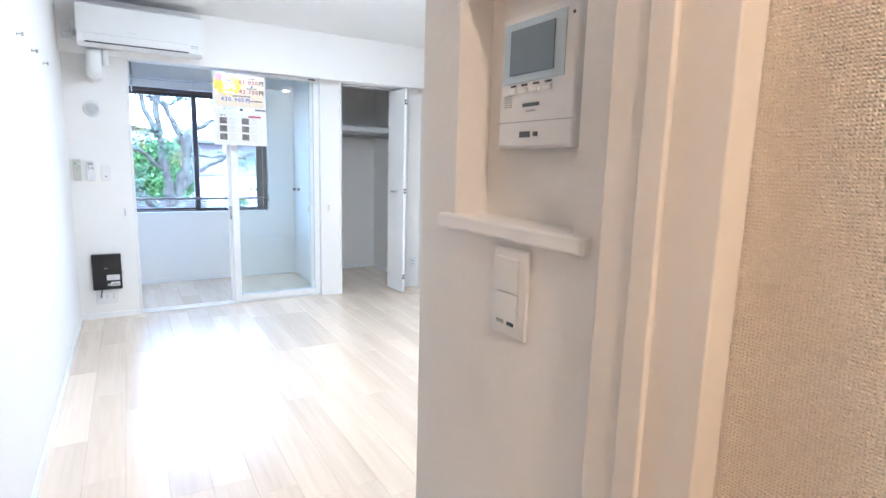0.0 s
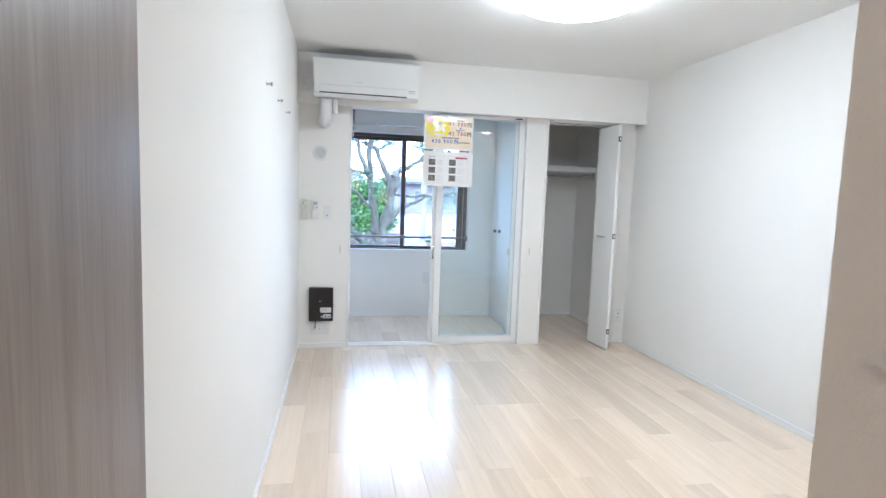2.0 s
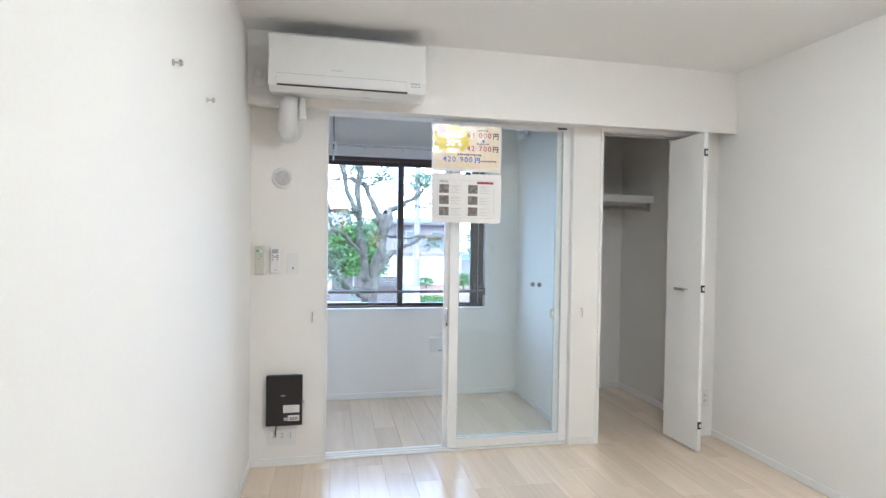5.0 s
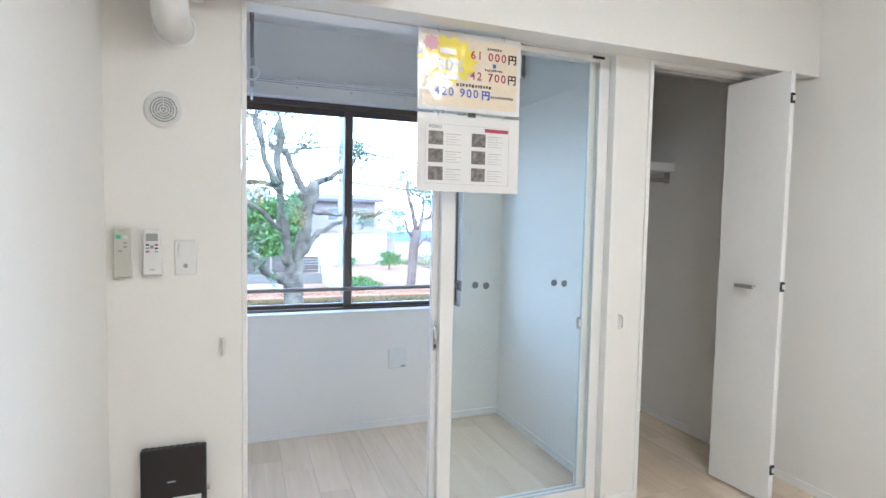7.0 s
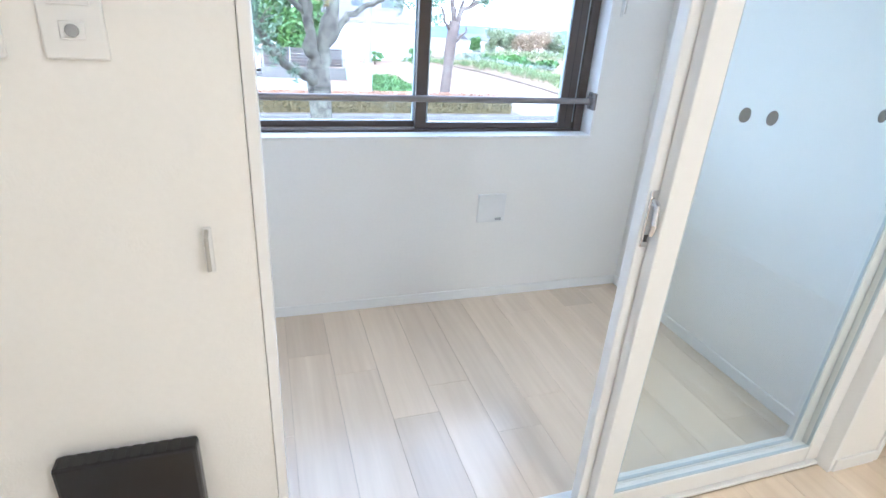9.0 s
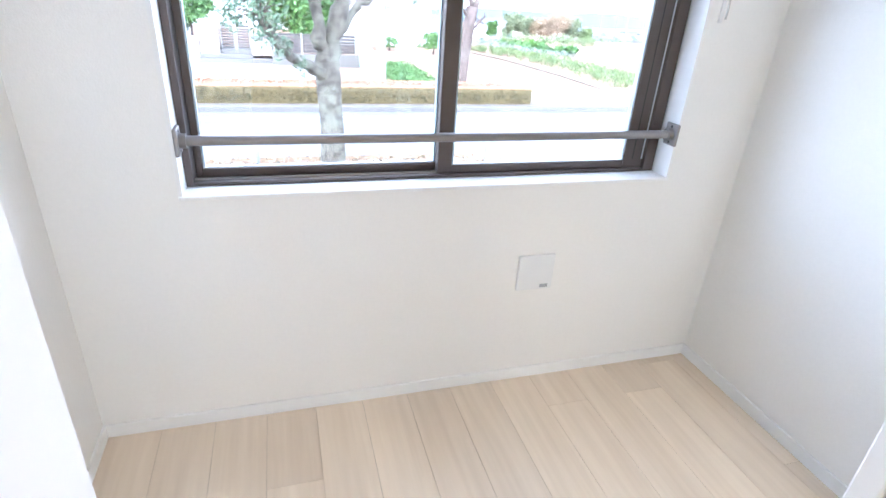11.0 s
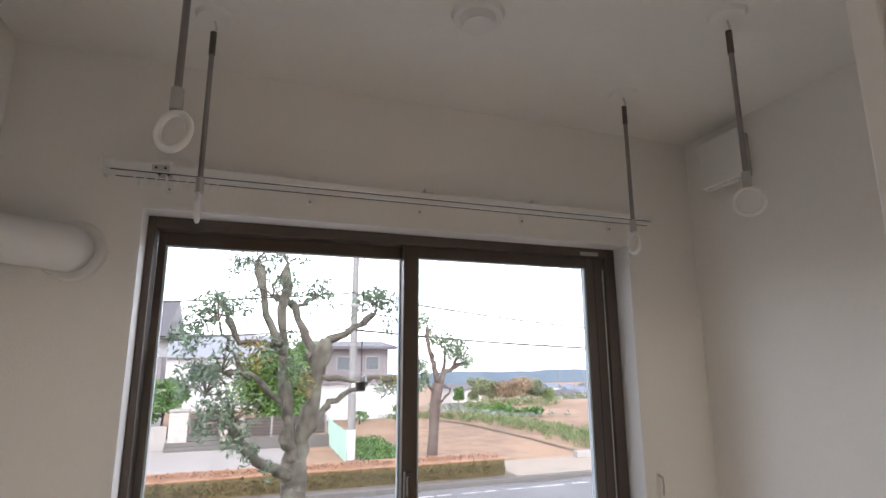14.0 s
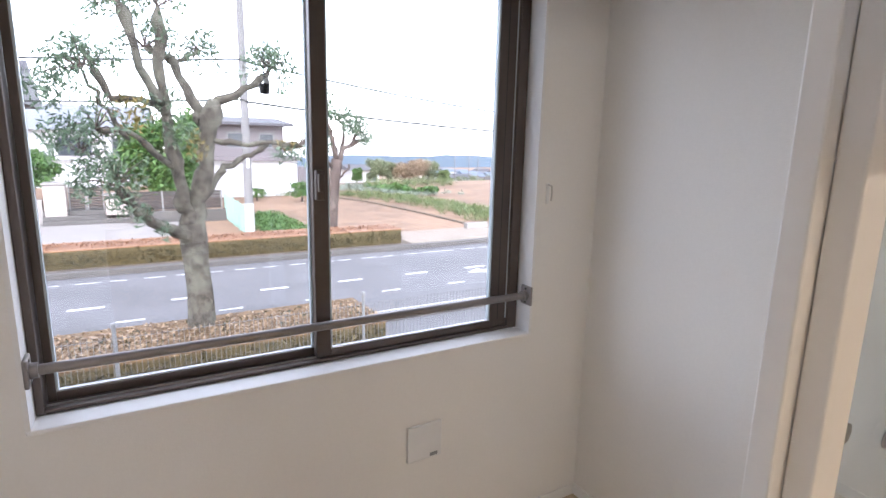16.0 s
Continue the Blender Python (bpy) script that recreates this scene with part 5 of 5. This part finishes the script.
# houses
def window_on(parent, x0, x1, z0, z1, y):
    w = part("window", box(x0, y - 0.05, z0, x1, y - 0.004, z1, 0.01), WIRE, parent)
    part("pane", box(x0 + 0.06, y - 0.056, z0 + 0.06, x1 - 0.06, y - 0.052, z1 - 0.06), HOUSEGLASS, w)
h1 = thing("house", (5.9, 37.5, G), "two-storey house with white ground floor and grey upper floor", "house")
part("lower_wall", box(-3.6, -3.0, 0, 2.6, 4, 1.90), HOUSEWHITE, h1)
part("ledge", box(-3.8, -3.25, 1.90, 2.8, 4.2, 2.10), HOUSEGREY, h1)
part("upper_wall", box(-2.2, -2.6, 2.10, 2.0, 4, 3.75), HOUSEGREY, h1)
part("roof", profile([(-3.3, 3.72), (4.4, 3.72), (4.4, 3.82), (0.6, 4.25), (-3.3, 3.86)], -2.7, 2.4), ROOF, h1)
window_on(h1, -0.9, -0.1, 2.55, 3.35, -2.6)
window_on(h1, 0.7, 1.5, 2.55, 3.35, -2.6)
part("side_wall", box(2.6, -2.4, 0, 3.3, 3, 1.55), HOUSEGREY, h1)
h2 = thing("house", (-6.3, 31.5, G), "white two-storey house with a dark tiled roof", "house")
part("wall", box(-3.2, -2.6, 0, 3.0, 3, 4.1), HOUSEWHITE, h2)
part("roof", profile([(-3.4, 4.1), (3.6, 4.1), (0.1, 5.8)], -3.8, 3.7), ROOF, h2)
part("bay", box(3.0, -2.3, 2.3, 3.5, -1.0, 3.3, 0.01), HOUSEGREY, h2)
part("canopy", box(2.2, -3.4, 2.0, 5.0, -2.0, 2.1, 0.01), CONCRETE, h2)
window_on(h2, 1.5, 2.6, 2.5, 3.6, -2.6)
window_on(h2, 0.6, 2.4, 0.5, 1.7, -2.6)
h3 = thing("house", (-1.5, 46, G), "distant house with a grey tiled roof", "house")
part("wall", box(-3.5, -3, -1.5, 3.2, 3, 3.3), HOUSEWHITE, h3)
part("roof", profile([(-3.4, 3.3), (3.4, 3.3), (0.0, 4.9)], -3.8, 3.5), mat("grey_roof_tile", (0.20, 0.21, 0.23), 0.6, vary=0.12, scale=5), h3)
window_on(h3, -1.5, 0.2, 1.8, 2.9, -3)
window_on(h3, 1.2, 2.6, 1.8, 2.9, -3)
h4 = thing("house", (21.2, 58, -3.9), "distant pale house beyond the field", "house")
part("wall", box(-1.5, -2, -0.3, 1.5, 2, 2.5), HOUSEWHITE, h4)
window_on(h4, -1.2, -0.3, 1.4, 2.2, -2)
window_on(h4, 0.2, 1.2, 1.4, 2.2, -2)
part("roof", profile([(-2.4, 2.5), (2.4, 2.5), (0.0, 3.0)], -1.8, 1.8), ROOF, h4)
for k in range(26):
    r = random.Random(60 + k)
    y = r.choice((150, 175, 205, 240, 270)) + r.uniform(-8, 8)
    x = 0.58 + (0.555 + 0.0085 * k + r.uniform(-0.004, 0.004)) * (y - 4.8)
    w_, hh_ = r.uniform(4.0, 7.5), r.uniform(2.4, 3.6)
    z_ = -11.5 + (y - 150) * (-5.0 / 130) - 0.4
    hb_ = thing("house", (x, y, z_), "far small house in the valley", "house", "far houses")
    part("wall", box(-w_ / 2, -3, -0.6, w_ / 2, 3, hh_), HOUSEWHITE if k % 3 else HOUSEGREY, hb_)
    part("roof", profile([(-3.5, hh_), (3.5, hh_), (0.0, hh_ + 1.5)], -w_ / 2 - 0.3, w_ / 2 + 0.3), ROOF if k % 2 else BLUEROOF, hb_)
for x, y, h_ in ((34.2, 55, 6.3), (34.6, 57.5, 4.4), (33.0, 58, 5.6)):
    ms = thing("power_mast", (x, y, -3.6), "thin far power mast", "mast")
    part("shaft", tube((0, 0, 0), (0, 0, h_), 0.06, 0.035, 8), POLE, ms)
    for dz in (0.25, 0.65, 1.05):
        part("crossarm", box(-0.42, -0.04, h_ - dz - 0.06, 0.42, 0.04, h_ - dz), POLE, ms)

# field grass, vegetables and woods
r = random.Random(77)
def along(line, step, spread, low, high, radii, count):
    """Clumps strewn along a line of plan points."""
    out = []
    for (xa, ya), (xb, yb) in zip(line, line[1:]):
        n_ = max(1, int(math.hypot(xb - xa, yb - ya) / step))
        for k in range(n_):
            f = k / n_
            out.append(((xa + (xb - xa) * f + r.gauss(0, spread), ya + (yb - ya) * f + r.gauss(0, spread), G + r.uniform(low, high)), radii, count))
    return out
spots = along([(13.2, 21.0), (13.3, 23.6), (13.6, 26.2), (13.2, 28.6), (12.4, 31.0), (11.4, 33.2)], 0.035, 0.62, 0.08, 0.26, (0.22, 0.22, 0.16), 16)
spots += along([(11.3, 33.5), (9.6, 34.4), (7.8, 34.6)], 0.05, 0.35, 0.05, 0.18, (0.25, 0.25, 0.12), 16)
spots += along([(14.5, 39.6), (17.5, 39.2), (21.5, 38.9)], 0.05, 0.35, 0.10, 0.45, (0.35, 0.30, 0.22), 16)
tagged(leaves("field_grass", spots, 0.10, GRASS, None, 51, upright=0.6, narrow=0.15), "tall yellow-green grass strip between fields", "grass", kind="stuff")
spots = along([(12.3, 38.8), (13.6, 36.2), (14.6, 34.0), (15.5, 32.0)], 0.06, 0.75, 0.08, 0.22, (0.28, 0.28, 0.14), 16)
tagged(leaves("vegetable_rows", spots, 0.10, SILVER, None, 52, narrow=0.3), "silvery green vegetable rows beside the grass strip", "plants", kind="stuff")
spots = along([(13.9, 36.4), (15.2, 33.4), (16.3, 32.2)], 0.16, 0.30, 0.15, 0.35, (0.28, 0.28, 0.20), 40)
tagged(leaves("broad_leaf_plants", spots, 0.14, LEAFBRIGHT, None, 55, narrow=0.5), "dark green broad-leaved plants beside the field", "plants", kind="stuff")
setting("earth_bank", sweep([(11.6, 20.6, G), (11.5, 22.8, G), (11.45, 25.0, G), (11.2, 27.6, G), (10.9, 30.2, G), (10.2, 32.6, G)], [0.055, 0.06, 0.05, 0.06, 0.05, 0.04], 8), EARTH, "low dark earth bank along the field", "bank")
kb = thing("concrete_block", (11.15, 20.6, G + 0.05), "grey concrete block at the field's edge", "block")
part("block", box(-0.45, -0.12, -0.05, 0.45, 0.12, 0.20, 0.02), CONCRETE, kb)
for k, (x, y, rr_, h_, m_, lab) in enumerate(((16.4, 42.0, 0.85, 1.75, WOODS, "olive green roadside bush"), (17.6, 42.6, 0.9, 1.6, WOODS, "olive green roadside bush"), (18.7, 42.2, 0.8, 1.45, RUSSET, "reddish brown autumn bush"), (19.9, 42.0, 1.0, 1.7, RUSSET, "reddish brown autumn bush"), (21.0, 42.4, 0.8, 1.75, WOODS, "olive green roadside bush"), (22.0, 41.6, 0.6, 0.95, GRASS, "yellow-green low bush"), (15.1, 42.6, 0.38, 1.15, LEAFBRIGHT, "small dense conifer bush"))):
    shrub("bush", (x, y, G), rr_, h_, lab + " behind the fields", 90 + k, m_, 1500, "bush", 0.075)
spots = [((r.uniform(24, 46), r.uniform(60, 75), -4.0 + r.random() * 1.2), (1.0, 0.9, 0.45), 40) for k in range(60)]
tagged(leaves("far_woods", spots, 0.15, WOODS, None, 53), "far mixed woods behind the fields", "woods", kind="stuff")
spots = [((r.uniform(-30, 12), r.uniform(55, 62), -1.8 + r.random() * 4.2), (1.3, 1.0, 0.8), 46) for _ in range(150)]
tagged(leaves("far_trees", spots, 0.26, WOODS, None, 54), "far dark green trees behind the houses", "woods", kind="stuff")
# horizon ridge, its haze carried by the material's blue tint
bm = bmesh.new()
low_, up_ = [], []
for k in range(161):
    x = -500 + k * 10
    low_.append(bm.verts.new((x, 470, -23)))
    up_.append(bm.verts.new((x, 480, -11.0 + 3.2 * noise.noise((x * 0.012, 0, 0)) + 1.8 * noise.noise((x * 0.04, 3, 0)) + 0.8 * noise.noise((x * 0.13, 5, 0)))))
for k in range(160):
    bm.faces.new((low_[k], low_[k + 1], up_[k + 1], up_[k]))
tagged(setting("backdrop", bm, HAZY_HILL, "low wooded hills on the horizon, distance haze put into their blue colour", "hills"))

# cord hanging outside the window
cdd = thing("hanging_cord", (0.893, 6.40, 1.96), "thin black cord with a round weight outside the window", "cord")
part("cord", tube((0, 0, 0), (0, 0, -0.42), 0.0016, sides=6), CABLE, cdd)
part("weight", tube((0, 0, -0.42), (0, 0, -0.448), 0.016, 0.013, 18), BLACK, cdd)
part("bead", tube((0.004, 0, -0.405), (0.010, 0, -0.42), 0.009, 0.007, 14), PLASTIC, cdd)

# ---- floor boards ----
setting("floor", box(-0.12, -1.72, -0.3, W, Q, -0.010), SUBFLOOR, "pale wooden plank floor", "floor")
floor = bpy.data.objects["floor"]
BW = W / 20
meshes = {}
def board(x, y0, y1):
    n = round(y1 - y0, 3)
    if n not in meshes:
        bm = bmesh.new()
        g, c, top = 0.0003, 0.0006, 0.0
        lo = [bm.verts.new(v) for v in ((g, g, -0.0095), (BW - g, g, -0.0095), (BW - g, n - g, -0.0095), (g, n - g, -0.0095))]
        mid = [bm.verts.new(v) for v in ((g, g, -c * 0.8), (BW - g, g, -c * 0.8), (BW - g, n - g, -c * 0.8), (g, n - g, -c * 0.8))]
        up = [bm.verts.new(v) for v in ((g + c, g + c, top), (BW - g - c, g + c, top), (BW - g - c, n - g - c, top), (g + c, n - g - c, top))]
        bm.faces.new(up)
        for a_, b_ in ((lo, mid), (mid, up)):
            for i in range(4):
                bm.faces.new((a_[i], a_[(i + 1) % 4], b_[(i + 1) % 4], b_[i]))
        me = bpy.data.meshes.new("board")
        bmesh.ops.recalc_face_normals(bm, faces=bm.faces)
        bm.to_mesh(me)
        bm.free()
        me.materials.append(FLOOR)
        meshes[n] = me
    ob = new("board", meshes[n])
    ob.parent = floor
    ob.location = (x, y0, 0)
def lay(c0, c1, ya, yb, seed):
    r = random.Random(seed)
    for c in range(c0, c1):
        y = ya - 0.13 * r.randint(0, 6)
        while y < yb - 0.001:
            n = 0.91
            a_, b_ = max(y, ya), min(y + n, yb)
            if b_ - a_ > 0.02:
                board(c * BW, round(a_, 3), round(b_, 3))
            y += n
lay(0, 6, -1.6, P + 0.027, 1)
lay(6, 14, 0.880, P + 0.027, 2)
lay(14, 20, 0.880, P, 5)
lay(0, 14, P + 0.125, Q, 3)
lay(14, 20, P, Q, 4)
